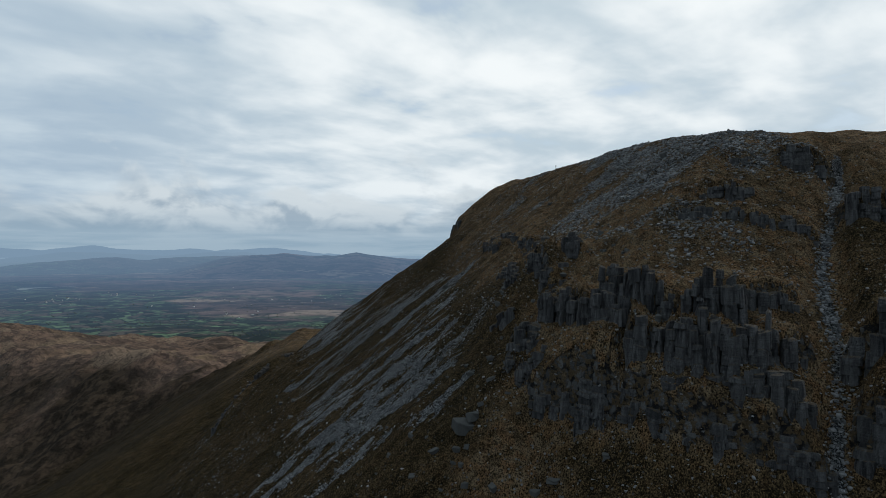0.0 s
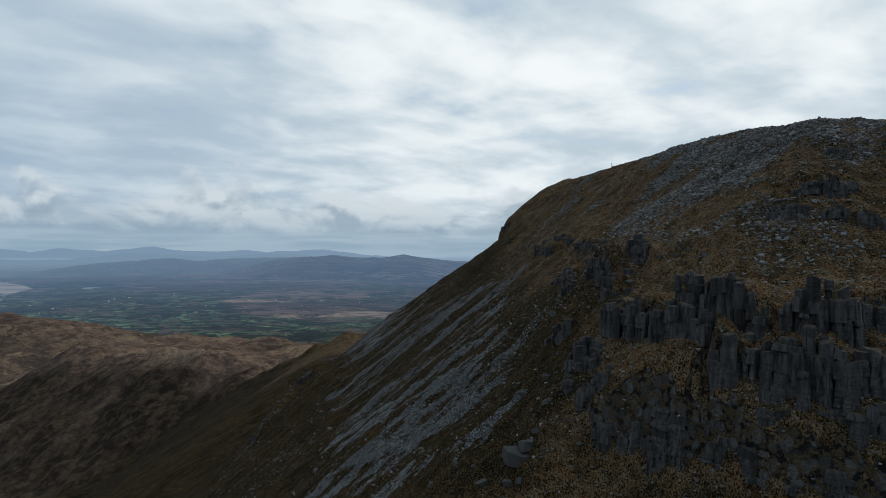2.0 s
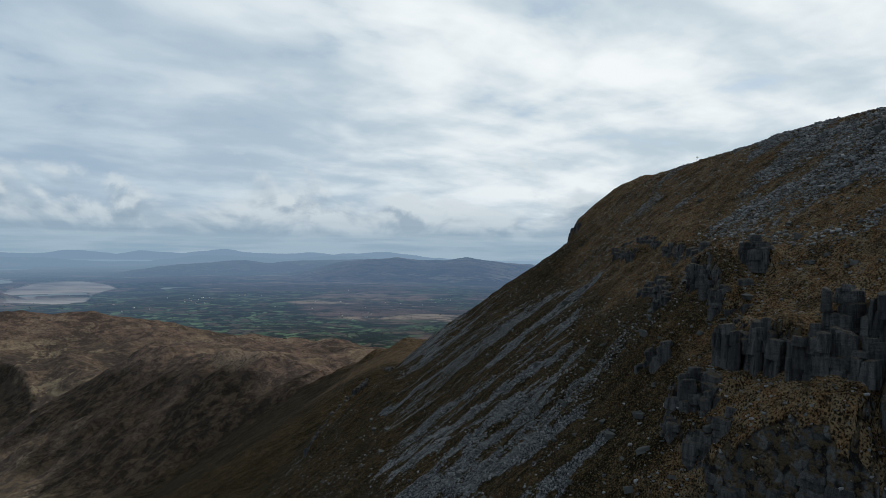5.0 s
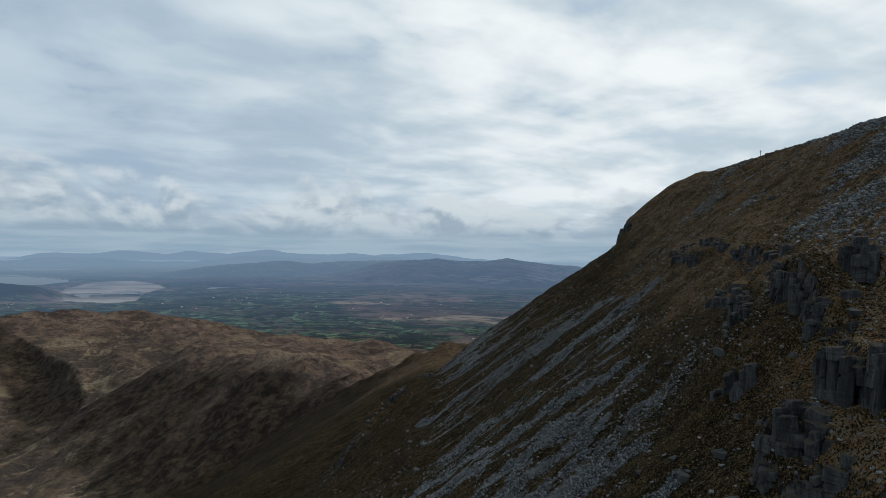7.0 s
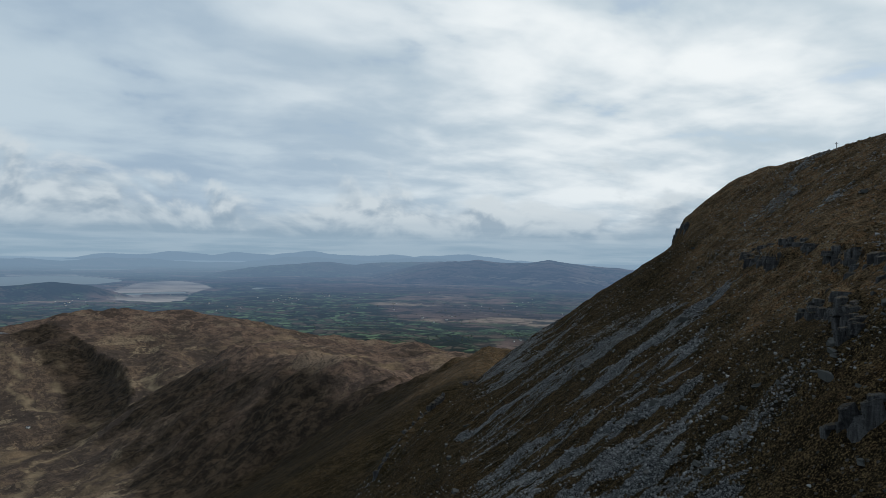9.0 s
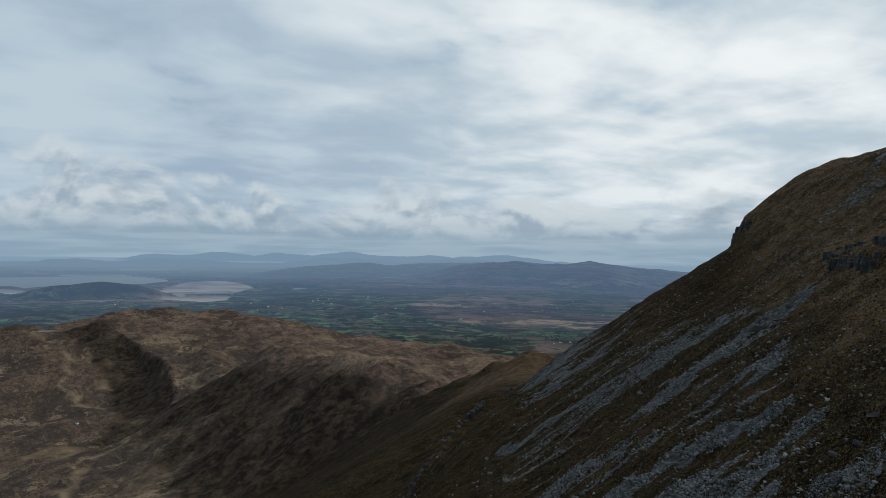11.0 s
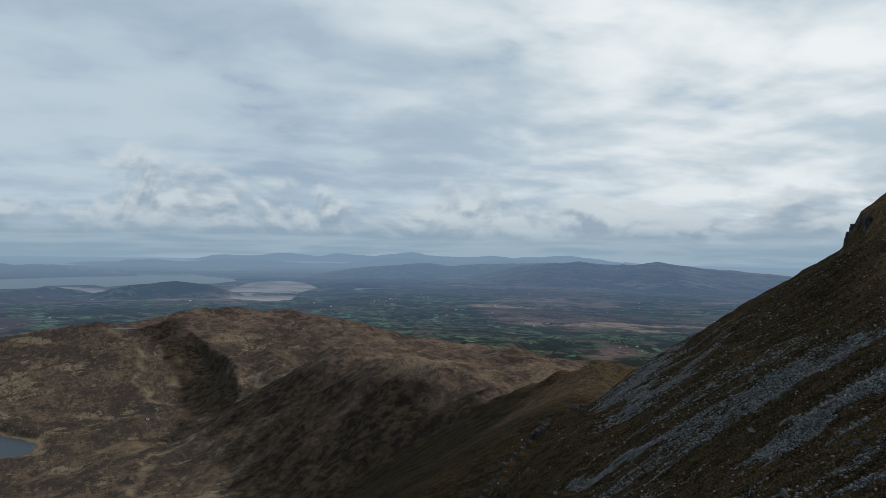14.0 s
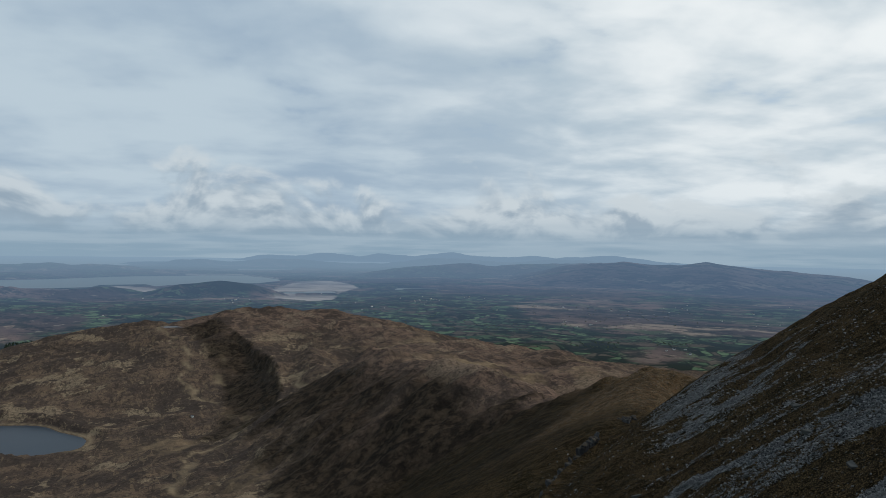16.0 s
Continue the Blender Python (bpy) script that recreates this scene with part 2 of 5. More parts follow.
def scree_cover(x, y):
    """How far loose stone covers the west slope: tongues that run down the fall line."""
    across, down = x * ACROSS[0] + y * ACROSS[1], x * FALL[0] + y * FALL[1]
    sway = 3.2 * fbm(x, y, 15, 4, 0.6, seed=73)
    ragged = fbm(across, down * 0.42, 3.8, 4, 0.68, seed=75)
    out = np.zeros(np.shape(x))
    for line in SCREES_FAR + SCREES_NEAR:
        for (x0, y0, h0), (x1, y1, h1) in zip(line, line[1:]):
            dx, dy = x1 - x0, y1 - y0
            n = math.hypot(dx, dy)
            t = ((x - x0) * dx + (y - y0) * dy) / (n * n)
            f = np.clip(t, 0, 1)
            d = np.hypot(x - x0 - f * dx, y + sway - y0 - f * dy)
            out = np.maximum(out, np.clip(1.15 - d / (h0 + f * (h1 - h0)) + 0.75 * ragged, 0, 1))
    thin = smooth(fbm(across, down * 0.10, 6, 4, 0.65, seed=78), 0.30, 0.55) * smooth(across, 175, 200) * (1 - smooth(across, 440, 455)) * smooth(down, -85, -55) * (1 - smooth(down, -10, 10))
    return np.maximum(out, 0.45 * thin)


def rubble_cover(x, y):
    """Blocky rubble below the brow of the summit."""
    m = mountain(x, y)
    patch = fbm(x, y, 34, 4, 0.6, seed=82)
    brow = smooth(m, 584, 618) * (1 - smooth(x, 112, 130)) * smooth(x + 0.25 * y, 84, 112) * (1 - smooth(y, 345, 420))
    crown = smooth(m + 7 * patch, 605, 627) * (1 - smooth(x, 98, 112)) * (1 - smooth(y, 330, 390))
    patches = smooth(patch + 0.6 * fbm(x, y, 9, 3, 0.6, seed=84), -0.15, 0.55) * smooth(m, 578, 590) * (1 - smooth(x, 84, 100)) * smooth(x, 36, 52)
    foot = 0.16 * smooth(x, -10, 2) * (1 - smooth(x, 10, 20)) * smooth(y, 147, 154) * (1 - smooth(y, 160, 170))
    return np.clip(brow * (0.22 + 0.8 * patch) + (0.44 + 0.4 * patch) * crown + 0.42 * patches + foot * (0.6 + 1.0 * patch), 0, 1)


POND = (-1782.0, 1293.0, 34.0, 17.0, 0.85, 341.0)
LAKE = (-1345.0, 668.0, 165.0, 74.0, 0.24, 224.0)   # middle, half lengths, turn, level


def lake_edge(x, y, lake):
    cx, cy, a2, b2, turn, level = lake
    c, d = math.cos(turn), math.sin(turn)
    u, v = (x - cx) * c + (y - cy) * d, -(x - cx) * d + (y - cy) * c
    return np.hypot(u / a2, v / b2) + 0.16 * fbm(x, y, 110, 3, seed=85)


def box(value, low, high, soft):
    return smooth(value, low - soft, low + soft) * (1 - smooth(value, high - soft, high + soft))


def shore(x, y):
    """How far the sea, and the tidal sand, cover the far lowland."""
    dx, dy = x - CX, y - CY
    r, turn = np.hypot(dx, dy), np.degrees(np.arctan2(dx, dy))
    w = fbm(x, y, 2200, 3, 0.42, seed=90)
    r2 = r + 260 * w

    def between(low, high, soft=110):
        """Between two shores, each a row of turn and distance."""
        a, c = np.interp(turn + 0.35 * w, *zip(*low)), np.interp(turn + 0.35 * w, *zip(*high))
        soft = np.maximum(soft, 0.026 * r)
        return smooth(r2, a - soft, a + soft) * (1 - smooth(r2, c - soft, c + soft)) * (c > a + 1)

    bay = between(((-90, 10300), (-67, 10340), (-62, 10600), (-61.4, 11190), (-58, 11350), (-57.2, 10660), (-53.8, 11560), (-48.7, 11540), (-47, 12400), (-46.6, 12700)),
                  ((-90, 13500), (-65.3, 13400), (-58.9, 14600), (-53.8, 14950), (-50.3, 15000), (-47, 13090), (-46.6, 12650)))
    strait = box(turn + 0.8 * w, -51.5, -46, 0.6) * box(r + 500 * w, 18600, 20600, 300)
    ocean = smooth(r, 22000, 24000) * (1 - smooth(turn + 1.5 * w, -60, -57)) + smooth(r, 15000, 17000) * smooth(turn + 2 * w, -6, -3) + smooth(r, 33000, 35000)
    lough = box(turn + 0.5 * w, -36.3, -32.0, 0.4) * box(r + 350 * w, 9650, 10250, 70)
    creek = box(turn + 0.4 * w, -46.5, -41.5, 0.4) * box(r + 500 * w, 9250, 9500, 60)
    sand = between(((-48.8, 8500), (-47.7, 7890), (-45.7, 7500), (-43.8, 7150), (-42, 7377), (-41.3, 8800), (-39.7, 10000), (-39.2, 9900)),
                   ((-48.8, 8760), (-47.6, 9300), (-46.4, 10900), (-45, 12300), (-42.1, 12700), (-39.7, 10360), (-39.2, 9850)))
    sand = sand * (1 - box(turn + 0.3 * w, -45.2, -41.6, 0.2) * box(r2, 8400, 8950, 70))
    sand = np.maximum(sand, box(turn + 0.6 * w, -60.4, -56.9, 0.4) * box(r2 + 300 * (turn + 58.5), 8900, 10500, 250))
    sand = np.maximum(sand, box(turn, -55, -46.9, 0.4) * box(r2 - np.interp(turn, (-54, -50.3, -47), (14950, 15000, 13090)), -120, 420, 110))
    sea = np.clip(np.maximum.reduce([bay, strait, ocean, lough, creek]), 0, 1)
    return sea, np.clip(sand - sea, 0, 1)


def land(x, y):
    """Height of the land in metres over the sea, at true distance."""
    r = np.hypot(x - CX, y - CY)
    lowland = 48 + 20 * fbm(x, y, 1400, 4, seed=40) + 55 * smooth(r, 9500, 15000) * np.clip(0.3 + fbm(x, y, 4000, 3, seed=47), 0, 1)
    floor = np.clip(318 + 0.17 * (x + 560), 236 - 25 * smooth(-x, 1520, 1800), 322) - 0.10 * np.maximum(0, r - 1900) + 8 * fbm(x, y, 220, 6, 0.55, seed=44)
    floor = floor - 0.45 * np.maximum(0, 0.49 * x + 0.87 * y - 540) * smooth(x, -1300, -900)
    floor = floor + 7 * smooth(fbm(x, y, 330, 3, seed=46), 0.1, 0.7)
    e1 = lake_edge(x, y, LAKE)
    floor = np.where(e1 < 1.8, np.minimum(floor, LAKE[5] - 5 * (1 - e1) + 6 * np.maximum(0, e1 - 1) + 300 * smooth(e1, 1.2, 1.8)), floor)
    base = soft_max(lowland, floor, 25)
    base = np.where(e1 < 1.3, floor, base)
    neck = ridge(x, y, ((-118, 450, 508), (-138, 610, 503), (-189, 664, 480), (-229, 693, 459), (-282, 737, 446)), 0.62, 0.55, 14.0)
    arm = ridge(x, y, ((-282, 737, 447), (-374, 782, 446), (-510, 864, 433)), 0.58, 0.42, 14.0)
    arm = soft_max(arm, ridge(x, y, ((-510, 864, 433), (-642, 942, 430), (-698, 966, 421)), 0.74, 0.16, 14.0), 6)
    arm = soft_max(arm, ridge(x, y, ((-698, 966, 421), (-760, 1003, 366), (-820, 1030, 322)), 1.1, 0.4, 6.0), 6)
    neck = soft_max(neck, ridge(x, y, ((-138, 610, 502), (-108, 603, 503)), 0.55, 0.55, 12.0), 5)
    arm = soft_max(arm, neck, 6)
    back = ridge(x, y, ((-312, 1002, 425), (-479, 1368, 375), (-611, 1500, 362), (-688, 1480, 368), (-789, 1440, 375), (-807, 1315, 386)), 0.35, 0.35, 30.0)
    hill = ridge(x, y, ((-972, 1566, 347), (-1229, 1626, 357), (-1493, 1729, 382), (-1654, 1638, 388), (-1743, 1536, 385), (-1760, 1433, 372)), 0.2, 0.3, 30.0)
    spur = ridge(x, y, ((-1720, 1450, 366), (-1669, 1388, 347), (-1422, 1297, 334), (-1231, 1211, 317), (-1028, 1063, 299), (-930, 960, 282), (-880, 880, 268)), 0.18, 1.5, 3.0)
    step = ridge(x, y, ((-840, 1040, 324), (-970, 1120, 322), (-1180, 1300, 334)), 0.45, 0.35)
    west = ridge(x, y, ((-1934, 1447, 308), (-2174, 1445, 328), (-2230, 1348, 274), (-2197, 1195, 235)), 0.22, 0.25)
    hills = soft_max(soft_max(soft_max(arm, step, 8), back, 20), soft_max(soft_max(hill, spur, 8), west, 20), 12)
    gullied = fbm(0.87 * x - 0.49 * y, 0.22 * (0.49 * x + 0.87 * y), 34, 3, 0.5, seed=57)
    z = soft_max(base, hills + smooth(r, 430, 620) * (9 * fbm(x, y, 190, 5, 0.48, seed=50) - 7 * np.abs(gullied) * smooth(0.49 * x + 0.87 * y, 700, 480) + 4 * (0.5 - np.abs(fbm(x, y, 90, 3, 0.45, seed=55)))) + 1.2 * np.abs(fbm(x, y, 34, 4, seed=53)), 8)
    z = z + smooth(r, 500, 700) * (1 - smooth(r, 2300, 3000)) * smooth(e1, 1.3, 1.9) * (3.0 * fbm(x, y, 42, 4, 0.6, seed=59) - 5.0 * np.abs(fbm(x, y, 120, 4, 0.6, seed=58)) + 2.0)
    # far low hills, islands and ranges
    island = ridge(x, y, ((-7081, 4535, 83), (-6885, 4836, 167), (-6603, 5223, 212), (-6379, 5499, 175), (-6260, 5638, 73)), 0.35, 0.35)
    head = ridge(x, y, ((-8719, 3480, 112), (-8311, 3688, 82), (-7712, 3800, 86), (-7757, 4371, 108), (-7644, 4570, 80)), 0.25, 0.25)
    point = ridge(x, y, ((-16428, 6138, 185), (-16141, 6866, 185), (-15822, 7578, 236), (-15668, 7894, 174), (-15329, 8538, 213), (-15010, 9091, 110)), 0.16, 0.16)
    cape = ridge(x, y, ((-21396, 13024, 57), (-20212, 14802, 270), (-19586, 15624, 170), (-18693, 16686, 322), (-17783, 17656, 258), (-16965, 18446, 202), (-15174, 19949, 114)), 0.15, 0.15)
    tableland = ridge(x, y, ((-8934, 12129, 241), (-7928, 12812, 302), (-7375, 13140, 365), (-6741, 13477, 331), (-6099, 13780, 380), (-4800, 14286, 400)), 0.2, 0.22)
    moor = ridge(x, y, ((-4800, 13000, 395), (-3679, 12021, 453), (-3251, 12144, 502), (-2932, 12225, 457), (-2254, 12368, 471), (-1824, 12438, 556), (-1402, 12493, 490), (-457, 12562, 406), (539, 12558, 320)), 0.3, 0.24)
    middle = ridge(x, y, ((-16083, 21768, 239), (-14491, 22861, 450), (-13722, 23331, 464), (-12932, 23779, 349), (-11553, 24480, 323), (-9804, 25233, 459), (-8632, 25658, 456), (-7930, 25883, 368), (-6312, 26325, 290)), 0.16, 0.16)
    range_far = ridge(x, y, ((-36843, 30854, 151), (-36037, 31793, 430), (-33691, 34273, 414), (-32906, 35029, 677), (-31759, 36074, 566), (-30736, 36950, 405), (-29507, 37940, 680), (-27294, 39564, 471), (-24786, 41184, 887),
                             (-23394, 41991, 566), (-20538, 43461, 549), (-19297, 44026, 663), (-17422, 44802, 515), (-14923, 45696, 650), (-13266, 46204, 768), (-11621, 46645, 576), (-9998, 47020, 366), (-7228, 47525, 167)), 0.2, 0.2)
    coast = box(np.degrees(np.arctan2(x - CX, y - CY)), -66, -37, 2.5) * box(r, 7000, 15500, 900)
    z = np.where(z < 120, z * (1 - 0.75 * coast), z)
    sea, sand = shore(x, y)
    z = z * (1 - sea) - 9 * sea
    beach = smooth(sand, 0.0, 0.45)
    z = z * (1 - beach) + 1.5 * beach
    rough = np.minimum(r / 9000, 2.0) * 18 * fbm(x, y, 1100, 6, 0.58, seed=93)
    far_hills = np.maximum.reduce([island, head, point, cape, tableland, moor, middle, range_far])
    rough = rough * smooth(far_hills, 10, 110)
    z = np.where(r > 5000, soft_max(z, far_hills + rough, 15), z)
    e2 = lake_edge(x, y, POND)
    z = np.where(e2 < 2.2, z + (POND[5] - 2.5 + 3.0 * np.minimum(e2, 1.4) - z) * (1 - smooth(e2, 1.2, 2.2)), z)
    near = 1 - smooth(r, 620, 1000)
    return soft_max(z, np.where(near > 0, mountain_broken(x, y) - 500 * (1 - near), z - 200), 6)


def drawn_in(x, y, z):
    """Beyond NEAR, all is drawn in along the line from the middle of the place, so that it keeps its shape and direction."""
    dx, dy = x - CX, y - CY
    r = np.hypot(dx, dy)
    far = np.maximum(r, NEAR)
    k = np.where(r > NEAR, (NEAR + REACH * (1 - (far / NEAR) ** -0.5)) / far, 1.0)
    sag = np.where(r > NEAR, r * r / 14.8e6, 0.0)
    return CX + dx * k, CY + dy * k, CZ + (z - sag - CZ) * k


def sheet(name, xs, ys, zs, wrap, attrs=()):
    """A mesh over a grid of points, with float attributes."""
    rows, cols = xs.shape
    me = bpy.data.meshes.new(name)
    i = np.arange(rows * cols).reshape(rows, cols)
    if wrap:
        i = np.concatenate([i, i[:, :1]], 1)
    quads = np.stack([i[:-1, :-1], i[:-1, 1:], i[1:, 1:], i[1:, :-1]], -1).reshape(-1, 4)[:, ::-1]
    me.vertices.add(rows * cols)
    me.vertices.foreach_set("co", np.stack([xs, ys, zs], -1).astype(np.float32).ravel())
    me.loops.add(quads.size)
    me.loops.foreach_set("vertex_index", quads.astype(np.int32).ravel())
    me.polygons.add(len(quads))
    me.polygons.foreach_set("loop_start", np.arange(0, quads.size, 4, dtype=np.int32))
    me.polygons.foreach_set("use_smooth", np.ones(len(quads), bool))
    for key, values in attrs:
        if values.ndim == 3:
            me.attributes.new(key, "FLOAT_VECTOR", "POINT").data.foreach_set("vector", values.astype(np.float32).ravel())
        else:
            me.attributes.new(key, "FLOAT", "POINT").data.foreach_set("value", values.astype(np.float32).ravel())
    me.update(calc_edges=True)
    return me


# ---- materials ----
def material(name):
    m = bpy.data.materials.new(name)
    m.use_nodes = True
    m.node_tree.nodes.clear()
    return m, m.node_tree


def attr(t, name, vector=False):
    n = t.nodes.new("ShaderNodeAttribute")
    n.attribute_name = name
    return n.outputs["Vector" if vector else "Fac"]


def surface(t, color, rough, height=None, strength=0.5, distance=0.3, spec=0.2):
    p = nd(t, "ShaderNodeBsdfPrincipled", Base_Color=color, Roughness=rough)
    p.inputs["Specular IOR Level"].default_value = spec
    if height is not None:
        t.links.new(nd(t, "ShaderNodeBump", Strength=strength, Distance=distance, Height=height).outputs[0], p.inputs["Normal"])
    nd(t, "ShaderNodeOutputMaterial", Surface=p.outputs[0])
    return p


def stretched(t, vector, size):
    return vmaths(t, "MULTIPLY", vector, size)


def heath_material():
    """Heather, moor grass and peat, with loose stone and bare rock where the land says so."""
    m, t = material("heath_and_stone")
    pos = nd(t, "ShaderNodeNewGeometry").outputs["Position"]
    n0, n1, n2 = noise_tex(t, pos, 0.006, 5), noise_tex(t, pos, 0.03, 5, 0.6), noise_tex(t, pos, 0.14, 4, 0.62)
    n3, n4 = noise_tex(t, pos, 0.8, 2, 0.65), noise_tex(t, pos, 0.35, 3, 0.62)
    dark, grass = (0.009, 0.007, 0.0042), (0.046, 0.0275, 0.0125)
    c = mixed(t, ramp(t, n1, 0.42, 0.58), dark, grass)
    c = mixed(t, ramp(t, n2, 0.48, 0.64, 0, 0.8), c, (0.085, 0.054, 0.024))
    c = mixed(t, ramp(t, n4, 0.52, 0.62, 0, 0.8), c, (0.058, 0.027, 0.0115))
    c = mixed(t, maths(t, "MULTIPLY", ramp(t, n1, 0.56, 0.44), ramp(t, n4, 0.4, 0.6, 0, 0.6)), c, (0.022, 0.022, 0.0075))
    # the corrie floor and lower hills: rust, tan and peat
    v1, v2, v3 = noise_tex(t, pos, 0.009, 6, 0.66), noise_tex(t, stretched(t, pos, (1, 1, 2.0)), 0.034, 4, 0.68, 0.2), noise_tex(t, pos, 0.17, 1.5, 0.6)
    v4 = noise_tex(t, pos, 0.075, 2.5, 0.68)
    v5, v8 = noise_tex(t, stretched(t, pos, (1, 1, 2)), 0.0105, 5.5, 0.68, 0.2), noise_tex(t, stretched(t, pos, (1, 1, 2)), 0.0085, 6, 0.68, 0.3)
    vale = mixed(t, ramp(t, v1, 0.42, 0.58), (0.050, 0.034, 0.025), (0.122, 0.080, 0.051))
    vale = mixed(t, ramp(t, v2, 0.57, 0.66, 0, 0.55), vale, (0.190, 0.128, 0.076))
    vale = mixed(t, ramp(t, v2, 0.46, 0.36, 0, 0.75), vale, (0.026, 0.0185, 0.013))
    vale = mixed(t, ramp(t, v5, 0.53, 0.56, 0, 0.85), vale, (0.034, 0.0235, 0.0175))
    vale = mixed(t, ramp(t, v8, 0.56, 0.59, 0, 0.8), vale, (0.250, 0.185, 0.115))
    cut = noise_tex(t, stretched(t, nd(t, "ShaderNodeVectorRotate", Vector=pos, Angle=0.5).outputs[0], (0.16, 1.0, 1.0)), 0.10, 2, 0.66, 0.2)
    vale = mixed(t, ramp(t, cut, 0.58, 0.63, 0, 0.6), vale, (0.022, 0.015, 0.010))
    vale = mixed(t, ramp(t, cut, 0.40, 0.35, 0, 0.5), vale, (0.19, 0.130, 0.075))
    # higher moor: darker, redder heather, with spots of sun painted as tan patches
    moor = mixed(t, ramp(t, v2, 0.40, 0.60), (0.066, 0.042, 0.031), (0.165, 0.102, 0.070))
    moor = mixed(t, ramp(t, v8, 0.46, 0.40, 0, 0.8), moor, (0.225, 0.158, 0.105))
    moor = mixed(t, ramp(t, v5, 0.53, 0.57, 0, 0.75), moor, (0.030, 0.020, 0.015))
    vale = mixed(t, maths(t, "MULTIPLY", attr(t, "moor"), 0.9), vale, moor)
    v7 = noise_tex(t, pos, 0.055, 5, 0.6, 1.0)
    vale = mixed(t, ramp(t, v4, 0.47, 0.36, 0, 0.45), vale, (0.030, 0.0210, 0.0150))
    vale = mixed(t, ramp(t, v4, 0.58, 0.68, 0, 0.30), vale, (0.175, 0.120, 0.074))
    vale = mixed(t, ramp(t, v3, 0.48, 0.34, 0, 0.40), vale, (0.024, 0.0165, 0.0115))
    vale = mixed(t, ramp(t, v3, 0.58, 0.72, 0, 0.25), vale, (0.185, 0.128, 0.078))
    # peat hags and dry runnels
    vein = maths(t, "ABSOLUTE", maths(t, "SUBTRACT", v7, 0.5))
    vale = mixed(t, ramp(t, vein, 0.018, 0.006, 0, 0.75), vale, (0.016, 0.011, 0.008))
    # thin grey haze painted evenly over the vale and moor colour
    vale = mixed(t, 0.16, vale, (0.140, 0.122, 0.112))
    vale = mixed(t, attr(t, "bleached"), vale, mixed(t, v3, (0.115, 0.080, 0.050), (0.300, 0.215, 0.130)))
    vale = mixed(t, attr(t, "track"), vale, (0.22, 0.165, 0.105))
    c = mixed(t, attr(t, "vale"), c, vale)
    # dark heather tone that also carries the shade of slopes facing away
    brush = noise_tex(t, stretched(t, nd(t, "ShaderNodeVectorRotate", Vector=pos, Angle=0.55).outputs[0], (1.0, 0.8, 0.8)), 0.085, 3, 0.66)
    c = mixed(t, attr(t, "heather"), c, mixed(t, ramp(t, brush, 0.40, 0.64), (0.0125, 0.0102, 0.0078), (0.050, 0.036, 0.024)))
    # wiry dark heather tufts and bleached straw between them
    bright = maths(t, "MULTIPLY", maths(t, "SUBTRACT", 1.0, attr(t, "heather")), maths(t, "SUBTRACT", 1.0, attr(t, "vale")))
    n5, n6 = noise_tex(t, pos, 1.5, 1.5, 0.65), noise_tex(t, pos, 0.5, 3, 0.66)
    c = mixed(t, maths(t, "MULTIPLY", ramp(t, n5, 0.53, 0.62, 0, 0.6), bright), c, mixed(t, 0.4, c, (0.24, 0.165, 0.080)))
    fell = maths(t, "SUBTRACT", 1.0, attr(t, "vale"))
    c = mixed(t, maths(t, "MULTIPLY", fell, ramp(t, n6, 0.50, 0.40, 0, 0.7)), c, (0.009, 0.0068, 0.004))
    # dry straw and rust on the front and shoulder
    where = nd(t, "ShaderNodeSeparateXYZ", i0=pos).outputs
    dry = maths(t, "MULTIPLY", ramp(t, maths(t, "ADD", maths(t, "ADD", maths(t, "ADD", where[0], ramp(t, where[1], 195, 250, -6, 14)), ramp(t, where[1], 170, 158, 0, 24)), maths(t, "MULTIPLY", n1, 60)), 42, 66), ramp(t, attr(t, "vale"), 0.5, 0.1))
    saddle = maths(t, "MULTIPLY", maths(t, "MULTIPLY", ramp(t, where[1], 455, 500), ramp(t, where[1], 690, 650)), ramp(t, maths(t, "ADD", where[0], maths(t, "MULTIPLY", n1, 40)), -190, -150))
    dry = maths(t, "MULTIPLY", maths(t, "MAXIMUM", dry, saddle), maths(t, "SUBTRACT", 1.0, attr(t, "shade_and_moss")))
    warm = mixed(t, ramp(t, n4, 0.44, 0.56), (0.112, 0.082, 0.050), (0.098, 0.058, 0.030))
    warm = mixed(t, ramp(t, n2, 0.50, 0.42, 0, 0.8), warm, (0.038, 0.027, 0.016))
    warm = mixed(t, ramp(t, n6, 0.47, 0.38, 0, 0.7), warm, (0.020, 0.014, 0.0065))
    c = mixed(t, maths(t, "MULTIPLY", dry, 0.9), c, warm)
    # growth runs in strips down the fall of the slope
    along = nd(t, "ShaderNodeVectorRotate", Vector=pos, Angle=-0.24).outputs[0]
    strip = noise_tex(t, stretched(t, along, (0.22, 1.0, 0.3)), 0.22, 4, 0.66)
    strip2 = noise_tex(t, stretched(t, along, (0.35, 1.0, 0.4)), 0.75, 2, 0.66)
    # the west slope is darker than the front: dark sedge and heather
    dark_growth = maths(t, "MULTIPLY", maths(t, "SUBTRACT", 1.0, dry), maths(t, "SUBTRACT", 1.0, attr(t, "vale")))
    c = mixed(t, maths(t, "MULTIPLY", dark_growth, 0.74), c, mixed(t, ramp(t, strip, 0.42, 0.58), (0.0095, 0.0080, 0.0052), (0.036, 0.0265, 0.0150)))
    c = mixed(t, maths(t, "MULTIPLY", dark_growth, ramp(t, strip2, 0.54, 0.64, 0, 0.4)), c, (0.072, 0.050, 0.027))
    c = mixed(t, maths(t, "MULTIPLY", dark_growth, ramp(t, strip2, 0.46, 0.38, 0, 0.75)), c, (0.006, 0.005, 0.003))
